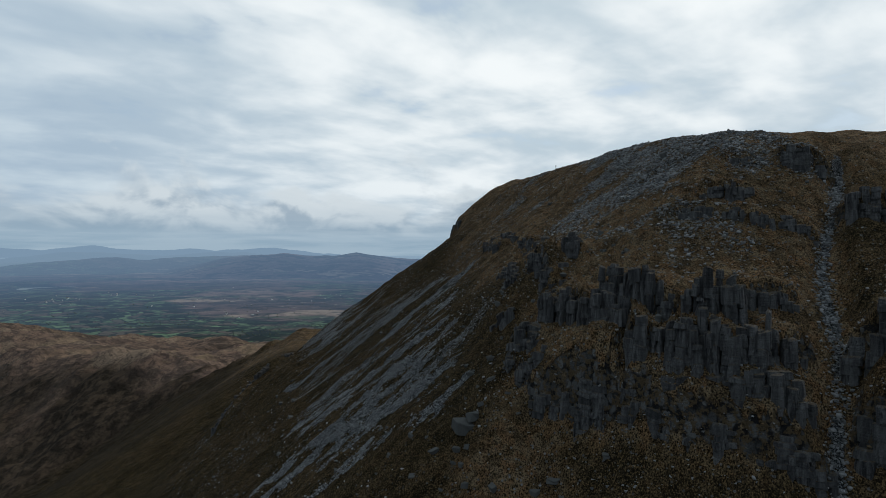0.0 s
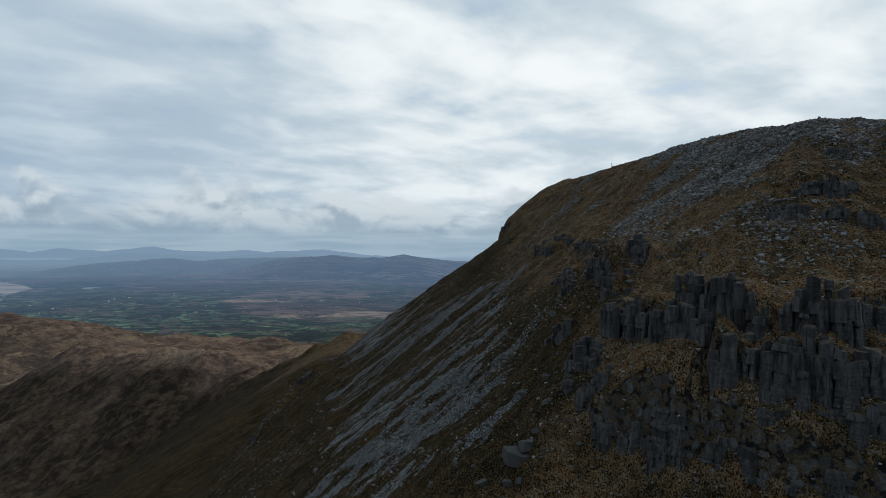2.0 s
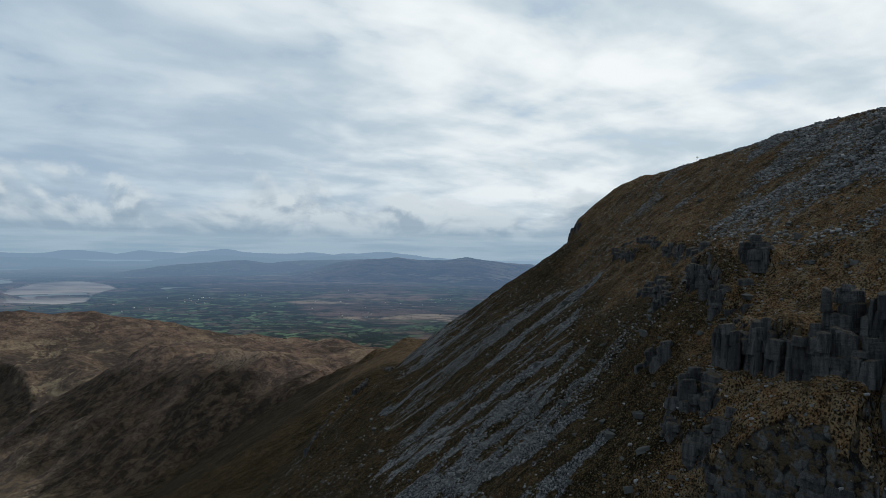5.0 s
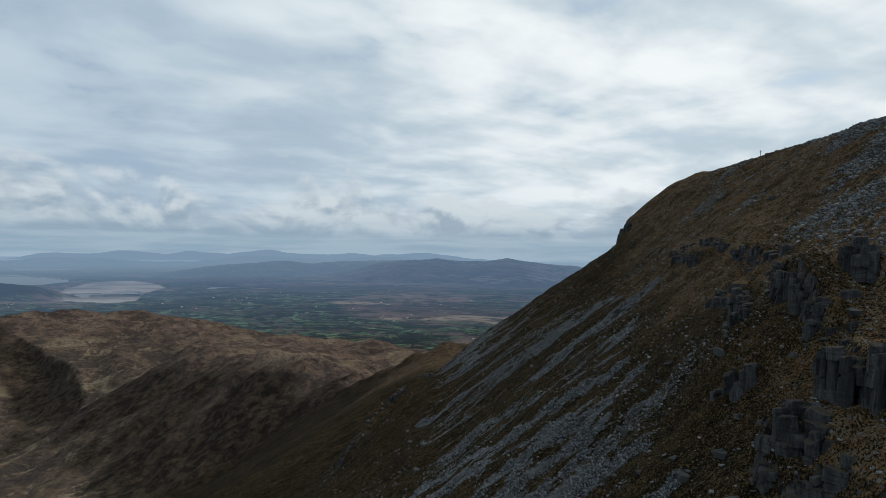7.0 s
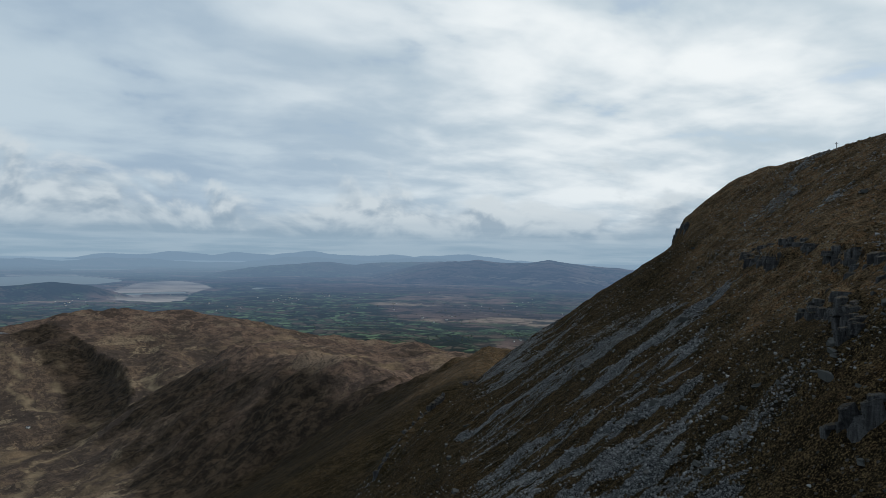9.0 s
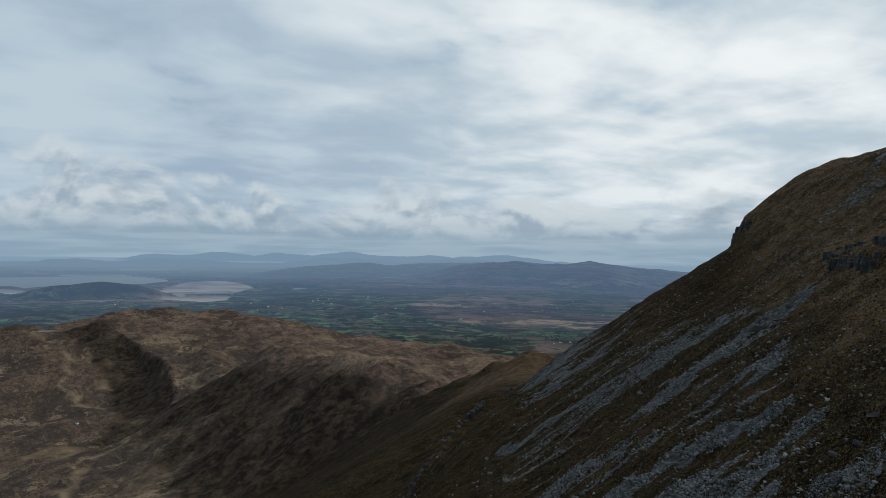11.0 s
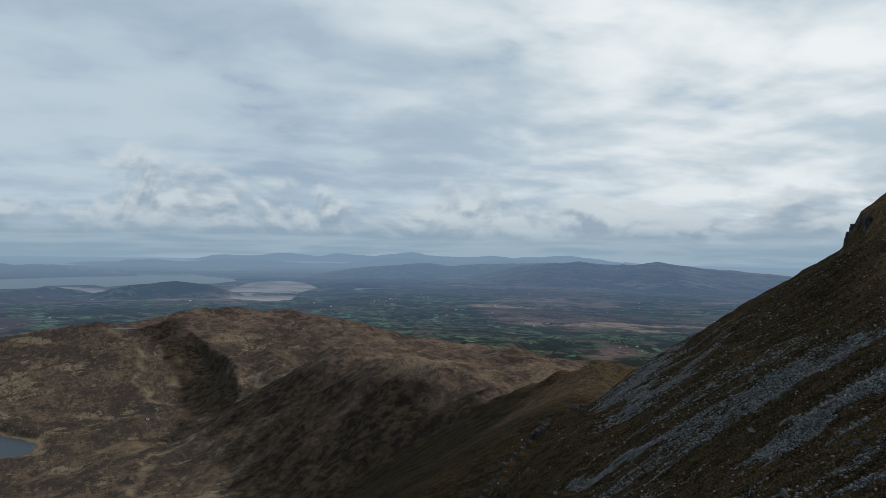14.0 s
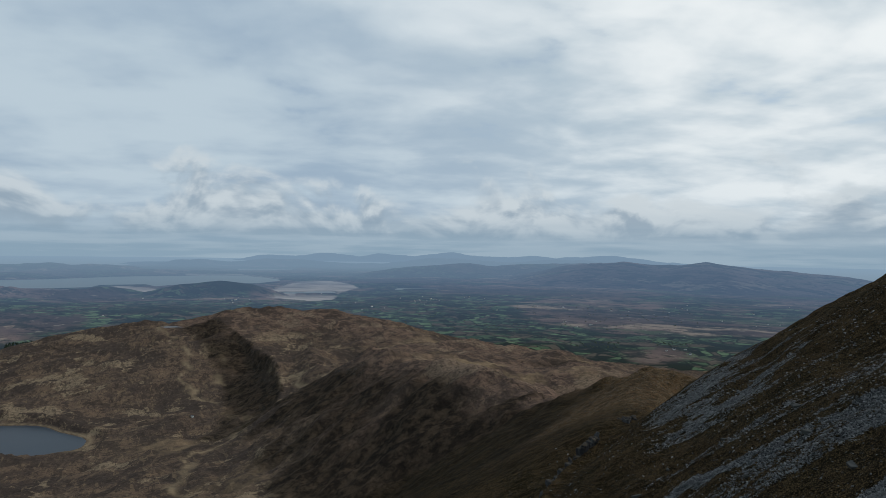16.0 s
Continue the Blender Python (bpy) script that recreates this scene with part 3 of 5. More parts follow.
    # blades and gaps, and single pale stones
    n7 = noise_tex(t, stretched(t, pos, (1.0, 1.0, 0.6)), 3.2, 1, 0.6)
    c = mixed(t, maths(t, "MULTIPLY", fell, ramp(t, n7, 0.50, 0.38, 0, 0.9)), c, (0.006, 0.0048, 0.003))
    c = mixed(t, maths(t, "MULTIPLY", ramp(t, n7, 0.56, 0.66, 0, 0.55), bright), c, mixed(t, 0.45, c, (0.27, 0.18, 0.085)))
    grit = nd(t, "ShaderNodeTexVoronoi", Vector=pos, Scale=1.1)
    some = nd(t, "ShaderNodeSeparateColor", i0=grit.outputs["Color"]).outputs
    lying = maths(t, "MULTIPLY", ramp(t, maths(t, "ADD", some[0], maths(t, "MULTIPLY", n2, 0.5)), 1.08, 1.12), ramp(t, grit.outputs["Distance"], 0.36, 0.30))
    c = mixed(t, maths(t, "MULTIPLY", lying, maths(t, "SUBTRACT", fell, maths(t, "MULTIPLY", dark_growth, 0.6))), c, mixed(t, some[1], (0.042, 0.043, 0.044), (0.125, 0.127, 0.127)))
    # loose stone
    chips = nd(t, "ShaderNodeTexVoronoi", Vector=pos, Scale=4.0)
    tint = nd(t, "ShaderNodeSeparateColor", i0=chips.outputs["Color"]).outputs[0]
    stone = mixed(t, tint, (0.050, 0.053, 0.057), (0.230, 0.238, 0.243))
    stone = mixed(t, ramp(t, chips.outputs["Distance"], 0.30, 0.62), stone, (0.014, 0.014, 0.014))
    stone = mixed(t, ramp(t, n4, 0.50, 0.38, 0, 0.7), stone, (0.030, 0.031, 0.031))
    stone = mixed(t, ramp(t, n2, 0.54, 0.66, 0, 0.5), stone, (0.185, 0.190, 0.192))
    lot = maths(t, "ADD", attr(t, "scree"), maths(t, "ADD", maths(t, "MULTIPLY", maths(t, "SUBTRACT", n3, 0.5), 0.9), maths(t, "MULTIPLY", maths(t, "SUBTRACT", n4, 0.5), 0.9)))
    c = mixed(t, ramp(t, lot, 0.38, 0.56), c, stone)
    # bare rock on the steeps
    joints = noise_tex(t, stretched(t, pos, (1.0, 1.0, 0.10)), 0.9, 4, 0.6)
    block = nd(t, "ShaderNodeTexVoronoi", Vector=vmaths(t, "ADD", stretched(t, pos, (1.0, 1.0, 0.6)), vmaths(t, "MULTIPLY", nd(t, "ShaderNodeTexNoise", Vector=pos, Scale=0.6).outputs["Color"], (1.2, 1.2, 1.2))), Scale=0.55)
    rock = mixed(t, nd(t, "ShaderNodeSeparateColor", i0=block.outputs["Color"]).outputs[0], (0.020, 0.020, 0.020), (0.085, 0.085, 0.083))
    rock = mixed(t, ramp(t, block.outputs["Distance"], 0.42, 0.68), rock, (0.010, 0.010, 0.010))
    rock = mixed(t, ramp(t, n3, 0.48, 0.56, 0, 0.85), rock, (0.058, 0.042, 0.024))
    bare = ramp(t, maths(t, "ADD", attr(t, "rock"), maths(t, "MULTIPLY", maths(t, "SUBTRACT", n4, 0.5), 0.8)), 0.42, 0.62)
    c = mixed(t, bare, c, rock)
    bumps = maths(t, "ADD", maths(t, "ADD", maths(t, "MULTIPLY", n3, 0.7), maths(t, "ADD", maths(t, "MULTIPLY", n7, 0.30), maths(t, "MULTIPLY", n5, 0.35))), maths(t, "MULTIPLY", joints, maths(t, "MULTIPLY", bare, 1.5)))
    bumps = maths(t, "ADD", bumps, maths(t, "MULTIPLY", chips.outputs["Distance"], maths(t, "MULTIPLY", attr(t, "scree"), -0.9)))
    bumps = maths(t, "ADD", bumps, maths(t, "MULTIPLY", maths(t, "ADD", v3, maths(t, "MULTIPLY", v4, 3.0)), maths(t, "MULTIPLY", attr(t, "vale"), 1.6)))
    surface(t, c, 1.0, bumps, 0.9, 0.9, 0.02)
    return m


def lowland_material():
    """Far farmland, bog and shore; painted blue haze, an emission, turns the farthest of it into a backdrop."""
    m, t = material("lowland_and_haze")
    plan = attr(t, "plan", True)
    flat = stretched(t, plan, (1, 1, 0))
    bend = nd(t, "ShaderNodeTexNoise", Vector=flat, Scale=3.5).outputs["Color"]
    warp = vmaths(t, "ADD", flat, stretched(t, bend, (0.22, 0.22, 0)))
    cell = nd(t, "ShaderNodeTexVoronoi", Vector=warp, Scale=11.0)
    hedge = nd(t, "ShaderNodeTexVoronoi", Vector=warp, Scale=11.0)
    hedge.feature = "DISTANCE_TO_EDGE"
    pick = nd(t, "ShaderNodeSeparateColor", i0=cell.outputs["Color"])
    field = mixed(t, ramp(t, maths(t, "ADD", maths(t, "MULTIPLY", pick.outputs[0], 0.6), maths(t, "MULTIPLY", noise_tex(t, flat, 5.0, 8, 0.72), 0.8)), 0.35, 1.05), (0.040, 0.060, 0.034), (0.115, 0.165, 0.082))
    field = mixed(t, ramp(t, pick.outputs[1], 0.55, 0.62), field, (0.085, 0.068, 0.048))
    field = mixed(t, ramp(t, pick.outputs[2], 0.80, 0.86), field, (0.018, 0.022, 0.013))
    field = mixed(t, ramp(t, maths(t, "ADD", hedge.outputs["Distance"], maths(t, "MULTIPLY", noise_tex(t, flat, 14.0, 4, 0.7), 0.16)), 0.17, 0.10, 0, 0.85), field, (0.014, 0.018, 0.012))
    wood = ramp(t, noise_tex(t, stretched(t, flat, (0.6, 1, 0)), 2.2, 9, 0.74), 0.50, 0.55)
    field = mixed(t, maths(t, "MULTIPLY", wood, 0.85), field, (0.013, 0.018, 0.012))
    bands = stretched(t, flat, (0.45, 1.0, 0))
    bog = mixed(t, ramp(t, noise_tex(t, bands, 0.55, 9, 0.70), 0.42, 0.58), (0.060, 0.044, 0.038), (0.205, 0.136, 0.108))
    bog = mixed(t, ramp(t, noise_tex(t, bands, 1.1, 9, 0.72), 0.53, 0.57, 0, 0.85), bog, (0.020, 0.024, 0.018))
    bog = mixed(t, ramp(t, noise_tex(t, vmaths(t, "ADD", bands, (3.0, 5.0, 0.0)), 1.3, 9, 0.70), 0.56, 0.60, 0, 0.8), bog, (0.300, 0.225, 0.160))
    bog = mixed(t, ramp(t, noise_tex(t, vmaths(t, "ADD", bands, (9.0, 2.0, 0.0)), 0.8, 8, 0.70), 0.56, 0.60, 0, 0.75), bog, (0.060, 0.085, 0.040))
    bog = mixed(t, ramp(t, noise_tex(t, bands, 4.5, 6, 0.70), 0.46, 0.38, 0, 0.8), bog, (0.014, 0.016, 0.013))
    bog = mixed(t, ramp(t, noise_tex(t, flat, 9.0, 4, 0.66), 0.60, 0.66, 0, 0.6), bog, (0.26, 0.22, 0.17))
    c = mixed(t, ramp(t, attr(t, "farm"), 0.35, 0.60), bog, field)
    c = mixed(t, ramp(t, noise_tex(t, stretched(t, flat, (0.6, 1, 0)), 5.0, 4, 0.66), 0.54, 0.59, 0, 0.75), c, (0.018, 0.022, 0.016))
    c = mixed(t, maths(t, "MULTIPLY", attr(t, "wooded"), 0.85), c, (0.014, 0.020, 0.014))
    c = mixed(t, attr(t, "sand"), c, mixed(t, ramp(t, noise_tex(t, stretched(t, flat, (0.5, 1, 0)), 1.6, 7, 0.65), 0.38, 0.62), (0.22, 0.19, 0.165), (0.46, 0.395, 0.33)))
    p = nd(t, "ShaderNodeBsdfPrincipled", Base_Color=c, Roughness=0.95)
    p.inputs["Specular IOR Level"].default_value = 0.02
    # aerial haze: a bluish emission replaces the surface with growing distance
    haze_share = attr(t, "distance")
    far = nd(t, "ShaderNodeEmission", Color=mixed(t, ramp(t, haze_share, 0.55, 0.88), (0.122, 0.200, 0.320), (0.200, 0.298, 0.410)), Strength=1.0)
    blend = nd(t, "ShaderNodeMixShader", i0=haze_share)
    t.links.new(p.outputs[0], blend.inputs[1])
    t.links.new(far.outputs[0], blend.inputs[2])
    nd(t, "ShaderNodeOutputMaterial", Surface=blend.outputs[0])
    return m


def rock_material():
    """Grey quartzite: bedded across, jointed upright, streaked and lichened."""
    m, t = material("grey_quartzite")
    pos = nd(t, "ShaderNodeNewGeometry").outputs["Position"]
    luck = nd(t, "ShaderNodeObjectInfo").outputs["Random"]
    beds = noise_tex(t, stretched(t, pos, (0.10, 0.10, 1.3)), 1.0, 5, 0.6, 0.3)
    streak = noise_tex(t, stretched(t, pos, (1.2, 1.2, 0.14)), 0.9, 5, 0.65)
    spots = noise_tex(t, pos, 1.7, 6, 0.7)
    c = mixed(t, ramp(t, streak, 0.36, 0.64), (0.016, 0.016, 0.017), (0.080, 0.080, 0.080))
    c = mixed(t, ramp(t, beds, 0.60, 0.66, 0, 0.35), c, (0.014, 0.015, 0.017))
    fine = noise_tex(t, pos, 5.0, 4, 0.7)
    c = mixed(t, ramp(t, noise_tex(t, stretched(t, pos, (1.0, 1.0, 0.10)), 1.9, 3, 0.6), 0.41, 0.35, 0, 0.8), c, (0.008, 0.008, 0.009))
    c = mixed(t, ramp(t, fine, 0.48, 0.36, 0, 0.45), c, (0.020, 0.020, 0.020))
    c = mixed(t, ramp(t, spots, 0.60, 0.72, 0, 0.6), c, (0.130, 0.134, 0.132))
    c = mixed(t, maths(t, "MULTIPLY", luck, 0.6), c, mixed(t, luck, (0.150, 0.150, 0.147), (0.022, 0.022, 0.023)))
    up_z = nd(t, "ShaderNodeSeparateXYZ", i0=nd(t, "ShaderNodeNewGeometry").outputs["Normal"]).outputs[2]
    moss = maths(t, "MULTIPLY", ramp(t, up_z, 0.55, 0.85), ramp(t, spots, 0.42, 0.56))
    c = mixed(t, maths(t, "MULTIPLY", moss, 0.75), c, (0.058, 0.040, 0.018))
    bumps = maths(t, "ADD", maths(t, "MULTIPLY", beds, 0.9), maths(t, "ADD", maths(t, "MULTIPLY", streak, 1.0), maths(t, "ADD", maths(t, "MULTIPLY", spots, 0.5), maths(t, "MULTIPLY", fine, 0.25))))
    surface(t, c, 0.9, bumps, 0.9, 0.7, 0.10)
    return m


def stone_material(name="loose_stone", low=(0.062, 0.064, 0.066), high=(0.235, 0.238, 0.238)):
    """Loose stones, each its own grey."""
    m, t = material(name)
    geo = nd(t, "ShaderNodeNewGeometry")
    luck = geo.outputs["Random Per Island"]
    c = mixed(t, luck, low, high)
    n = noise_tex(t, geo.outputs["Position"], 3.0, 4, 0.6)
    c = mixed(t, ramp(t, n, 0.5, 0.7, 0, 0.5), c, (0.040, 0.040, 0.036))
    surface(t, c, 0.9, None, 0.5, 0.3, 0.08)
    return m


def water_material(name, deep, far=0.0, shine=0.12):
    m, t = material(name)
    pos = nd(t, "ShaderNodeNewGeometry").outputs["Position"]
    p = nd(t, "ShaderNodeBsdfPrincipled", Base_Color=(*deep, 1), Roughness=0.3)
    p.inputs["Specular IOR Level"].default_value = shine
    ripple = noise_tex(t, stretched(t, pos, (0.3, 0.12, 1)), 1.0, 4)
    t.links.new(nd(t, "ShaderNodeBump", Strength=0.05, Distance=0.2, Height=ripple).outputs[0], p.inputs["Normal"])
    out = p.outputs[0]
    # far water gets haze painted in: a pale blue emission, stronger with distance
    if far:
        haze_glow = nd(t, "ShaderNodeEmission", Color=(0.245, 0.355, 0.470, 1), Strength=1.0)
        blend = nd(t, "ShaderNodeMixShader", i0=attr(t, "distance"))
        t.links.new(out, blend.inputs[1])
        t.links.new(haze_glow.outputs[0], blend.inputs[2])
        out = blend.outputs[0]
    nd(t, "ShaderNodeOutputMaterial", Surface=out)
    return m


def plain_material(name, low, high, rough=0.8, scale=2.0, metal=0.0):
    m, t = material(name)
    pos = nd(t, "ShaderNodeNewGeometry").outputs["Position"]
    c = mixed(t, noise_tex(t, pos, scale, 5, 0.65), low, high)
    surface(t, c, rough).inputs["Metallic"].default_value = metal
    return m


heath, lowland, rock_mat = heath_material(), lowland_material(), rock_material()
stone_mat, boulder_mat = stone_material(), stone_material("weathered_boulder", (0.034, 0.035, 0.033), (0.085, 0.086, 0.082))
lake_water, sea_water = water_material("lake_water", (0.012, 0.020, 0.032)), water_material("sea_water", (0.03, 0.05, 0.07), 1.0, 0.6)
render_white = plain_material("limewashed_wall", (0.62, 0.61, 0.58), (0.80, 0.79, 0.76))
slate = plain_material("slate_roof", (0.045, 0.048, 0.055), (0.10, 0.105, 0.115), 0.7)
iron = plain_material("weathered_iron", (0.05, 0.05, 0.05), (0.16, 0.15, 0.14), 0.6, 6.0, 0.5)
leaf_mat = plain_material("dark_foliage", (0.040, 0.052, 0.040), (0.075, 0.090, 0.064), 1.0, 0.15)
conifer_mat = plain_material("spruce_foliage", (0.009, 0.016, 0.011), (0.020, 0.030, 0.018), 1.0, 0.15)

# ---- ground: one sheet from the corrie to the horizon ----
turns = np.radians(np.concatenate([np.arange(-74, 68.01, 0.2), np.arange(71, 284.1, 3.0)]))
reach = np.concatenate([[0.05], np.arange(4, 40, 3.0), np.arange(40, 440, 1.02), 440 * (2600 / 440) ** np.linspace(0, 1, 240), 2650 * (90000 / 2650) ** np.linspace(0, 1, 180)])
R2, A2 = np.meshgrid(reach, turns, indexing="ij")
gx, gy = CX + R2 * np.sin(A2), CY + R2 * np.cos(A2)
gz = land(gx, gy)
grad_r = np.gradient(gz, axis=0) / np.gradient(R2, axis=0)
grad_a = np.gradient(gz, axis=1) / np.maximum(R2 * np.gradient(A2, axis=1), 1e-3)
steep = np.hypot(grad_r, grad_a)
spur_wall = ridge(gx, gy, ((-1720, 1450, 0), (-1669, 1388, 0), (-1422, 1297, 0), (-1231, 1211, 0), (-1028, 1063, 0), (-930, 960, 0)), 100.0, 1.0)
spur_wall = smooth(spur_wall, -60, -40) * (1 - smooth(spur_wall, -6, -1))
rock_cover = np.where(R2 < 560, smooth(steep, 1.8, 2.8), 0.46 * smooth(steep, 0.66, 1.1))
rock_cover = np.maximum(rock_cover, 0.55 * smooth(fbm(gx, gy, 26, 4, 0.6, seed=94), -0.35, 0.1) * spur_wall)
on_gully = smooth(gy, 100, 118) * (1 - smooth(gy, 192, 205)) * (gx > 40) * (R2 < 300)
gully_stone = on_gully * np.exp(-(gully_side(gx, gy) / 1.7) ** 2) * (0.8 + 0.5 * fbm(gx, gy, 6, 2, seed=97))
scree = np.where(R2 < 520, np.maximum.reduce([scree_cover(gx, gy), 0.50 * rubble_cover(gx, gy), gully_stone]), 0.0)
# less straw beyond the gully and low down: olive moss plus painted shade
shade_and_moss = 0.9 * smooth(gully_side(gx, gy), 2, 8) * (1 - smooth(gy, 165, 195)) * (R2 < 320)
shade_and_moss = np.maximum(shade_and_moss, 0.85 * (1 - smooth(gz + 8 * fbm(gx, gy, 18, 4, 0.6, seed=91), 538, 552)) * smooth(gx, 22, 36) * (R2 < 320))
vale = smooth(R2, 480, 760) * smooth(-gx, 120, 330)
vale = np.maximum(vale, smooth(R2, 560, 700))
# the steep sides of arm, corrie and spur: shade painted as dark heather
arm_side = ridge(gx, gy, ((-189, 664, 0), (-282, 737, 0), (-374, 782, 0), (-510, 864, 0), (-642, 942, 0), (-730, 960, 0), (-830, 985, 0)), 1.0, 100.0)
heather_shade = smooth(arm_side, -300, -240) * (1 - smooth(arm_side, -55, -18)) * (R2 > 480) * (0.75 + 0.5 * fbm(gx, gy, 60, 3, seed=99))
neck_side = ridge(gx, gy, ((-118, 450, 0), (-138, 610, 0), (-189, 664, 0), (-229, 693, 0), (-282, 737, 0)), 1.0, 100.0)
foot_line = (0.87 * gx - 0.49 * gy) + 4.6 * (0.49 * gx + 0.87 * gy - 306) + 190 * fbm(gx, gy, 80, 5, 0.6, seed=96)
heather_shade = heather_shade * smooth(foot_line, -1080, -820)
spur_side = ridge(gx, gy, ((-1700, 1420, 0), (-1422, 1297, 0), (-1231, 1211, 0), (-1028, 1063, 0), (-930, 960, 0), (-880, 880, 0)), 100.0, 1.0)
heather_shade = np.maximum(heather_shade, 0.92 * smooth(foot_line, -1080, -820) * smooth(gx, -950, -850) * (1 - smooth(gx, -170, -120)) * smooth(R2, 420, 520) * (1 - smooth(0.49 * gx + 0.87 * gy, 430, 470)) * np.clip(0.9 + 0.5 * fbm(gx, gy, 70, 4, seed=95), 0, 1))
heather_shade = np.maximum(heather_shade, smooth(spur_side, -135, -95) * (1 - smooth(spur_side, -7, -1)) * (0.9 + 0.4 * fbm(gx, gy, 50, 3, seed=98)))


def winding(x, y, line, wobble, size, seed):
    """Distance from a winding line."""
    wx, wy = x + wobble * fbm(x, y, size, 3, seed=seed), y + wobble * fbm(x, y, size, 3, seed=seed + 5)
    return -ridge(wx, wy, [(a, b2, 0) for a, b2 in line], 1.0, 1.0)


streams = (((-1500, 1300), (-1467, 1225), (-1421, 1178), (-1321, 1132), (-1205, 1058), (-1080, 985), (-975, 930), (-900, 838), (-871, 779), (-873, 734), (-760, 640), (-690, 580)),
           ((-1038, 1097), (-915, 1030), (-960, 975), (-975, 930)), ((-1900, 1330), (-1700, 1230), (-1560, 1180), (-1330, 1050), (-1080, 985)))
track = np.zeros_like(gx)
for k, line in enumerate(streams):
    track = np.maximum(track, np.exp(-(winding(gx, gy, line, 24, 60, 120 + 9 * k) / (8.0 - 1.0 * k)) ** 2) * np.clip(0.75 + 0.9 * fbm(gx, gy, 40, 3, seed=118), 0, 1))
track = np.maximum(track, 0.9 * np.exp(-((lake_edge(gx, gy, LAKE) - 1.05) / 0.035) ** 2)) * (R2 > 600) * (R2 < 2600)
bleached = np.exp(-((gx + 455) / 120) ** 2 - ((gy - 985) / 65) ** 2) + 0.9 * np.exp(-((gx + 415) / 50) ** 2 - ((gy - 1335) / 45) ** 2) + 0.7 * np.exp(-((gx + 830) / 160) ** 2 - ((gy - 1560) / 50) ** 2)
bleached = bleached + 0.4 * np.exp(-((gx + 660) / 60) ** 2 - ((gy - 640) / 45) ** 2) + 0.6 * np.exp(-((gx + 960) / 90) ** 2 - ((gy - 760) / 40) ** 2)
bleached = np.clip(bleached * (0.65 + 1.3 * fbm(gx, gy, 38, 5, 0.66, seed=133)), 0, 0.8)
heather_shade = np.maximum(heather_shade, 0.85 * np.exp(-((gx + 455) / 75) ** 2 - ((gy - 1235) / 85) ** 2) * np.clip(0.8 + 0.6 * fbm(gx, gy, 50, 4, seed=134), 0, 1))
# the broken face at the end of the arm, and scattered dark brows on the hill behind
nose = ridge(gx, gy, ((-640, 935, 0), (-698, 960, 0), (-760, 1000, 0), (-815, 1028, 0)), 1.0, 100.0)
rock_cover = np.maximum(rock_cover, 0.62 * smooth(fbm(gx, gy, 24, 4, 0.62, seed=135), -0.25, 0.2) * smooth(nose, -75, -50) * (1 - smooth(nose, -8, -2)))
# the neck's near side is darkened in the same mask
heather_shade = np.maximum(heather_shade, smooth(neck_side, -300, -230) * (1 - smooth(neck_side, -45, -14)) * (R2 > 380) * np.clip(0.72 + 0.5 * fbm(gx, gy, 40, 4, 0.6, seed=136), 0, 1))
sea_cover, sand_cover = shore(gx, gy)
turn_deg = np.degrees(A2)
farm = 0.48 + 0.65 * fbm(gx, gy, 1700, 4, 0.58, seed=130) + 0.30 * (1 - smooth(R2, 6500, 9000)) - 0.5 * smooth(R2, 8200, 10500) * smooth(turn_deg, -38, -30)
farm = farm - 0.30 * smooth(gz, 260, 400) - 0.22 * smooth(turn_deg, -30, -18) * smooth(R2, 4300, 5200) + 0.25 * np.exp(-((turn_deg + 36) / 7) ** 2) * (1 - smooth(R2, 8500, 10000))
wooded = np.exp(-((turn_deg + 51.0) / 3.2) ** 4) * box(R2, 7700, 8900, 300) * smooth(gz, 45, 80)
px, py, pz = drawn_in(gx, gy, gz)
# how much painted haze covers the land, by true distance
haze_share = 1 - np.exp(-np.maximum(0, R2 - 3000) / 9000.0)
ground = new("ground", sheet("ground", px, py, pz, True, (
    ("scree", scree), ("shade_and_moss", shade_and_moss), ("rock", np.where(R2 < 560, 0.62, 0.85) * rock_cover), ("vale", vale), ("moor", smooth(gz, 318, 356)), ("heather", np.clip(heather_shade, 0, 0.9)), ("track", np.clip(track, 0, 1)), ("bleached", bleached), ("farm", farm),
    ("sand", smooth(sand_cover, 0.5, 0.95) * (1 - smooth(gz, 3, 7))), ("wooded", wooded), ("distance", haze_share), ("plan", np.stack([gx, gy, gz], -1) / 1000))))
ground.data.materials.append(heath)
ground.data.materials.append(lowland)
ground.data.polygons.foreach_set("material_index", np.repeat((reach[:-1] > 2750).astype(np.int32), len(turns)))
tagged(ground, "brown heather mountain with scree, corrie floor and far lowland", "ground", kind="structure")

# ---- water ----
far_turns = np.radians(np.arange(-85, 85.1, 1.0))
far_reach = 7000 * (90000 / 7000) ** np.linspace(0, 1, 90)
SR, SA = np.meshgrid(far_reach, far_turns, indexing="ij")
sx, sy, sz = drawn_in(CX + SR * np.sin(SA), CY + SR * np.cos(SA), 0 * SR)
# the attribute sets the share of haze emission on the sea
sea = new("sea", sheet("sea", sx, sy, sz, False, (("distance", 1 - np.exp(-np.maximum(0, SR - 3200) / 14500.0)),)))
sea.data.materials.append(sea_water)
tagged(sea, "pale blue-grey sea and tidal bay", "water", kind="structure")


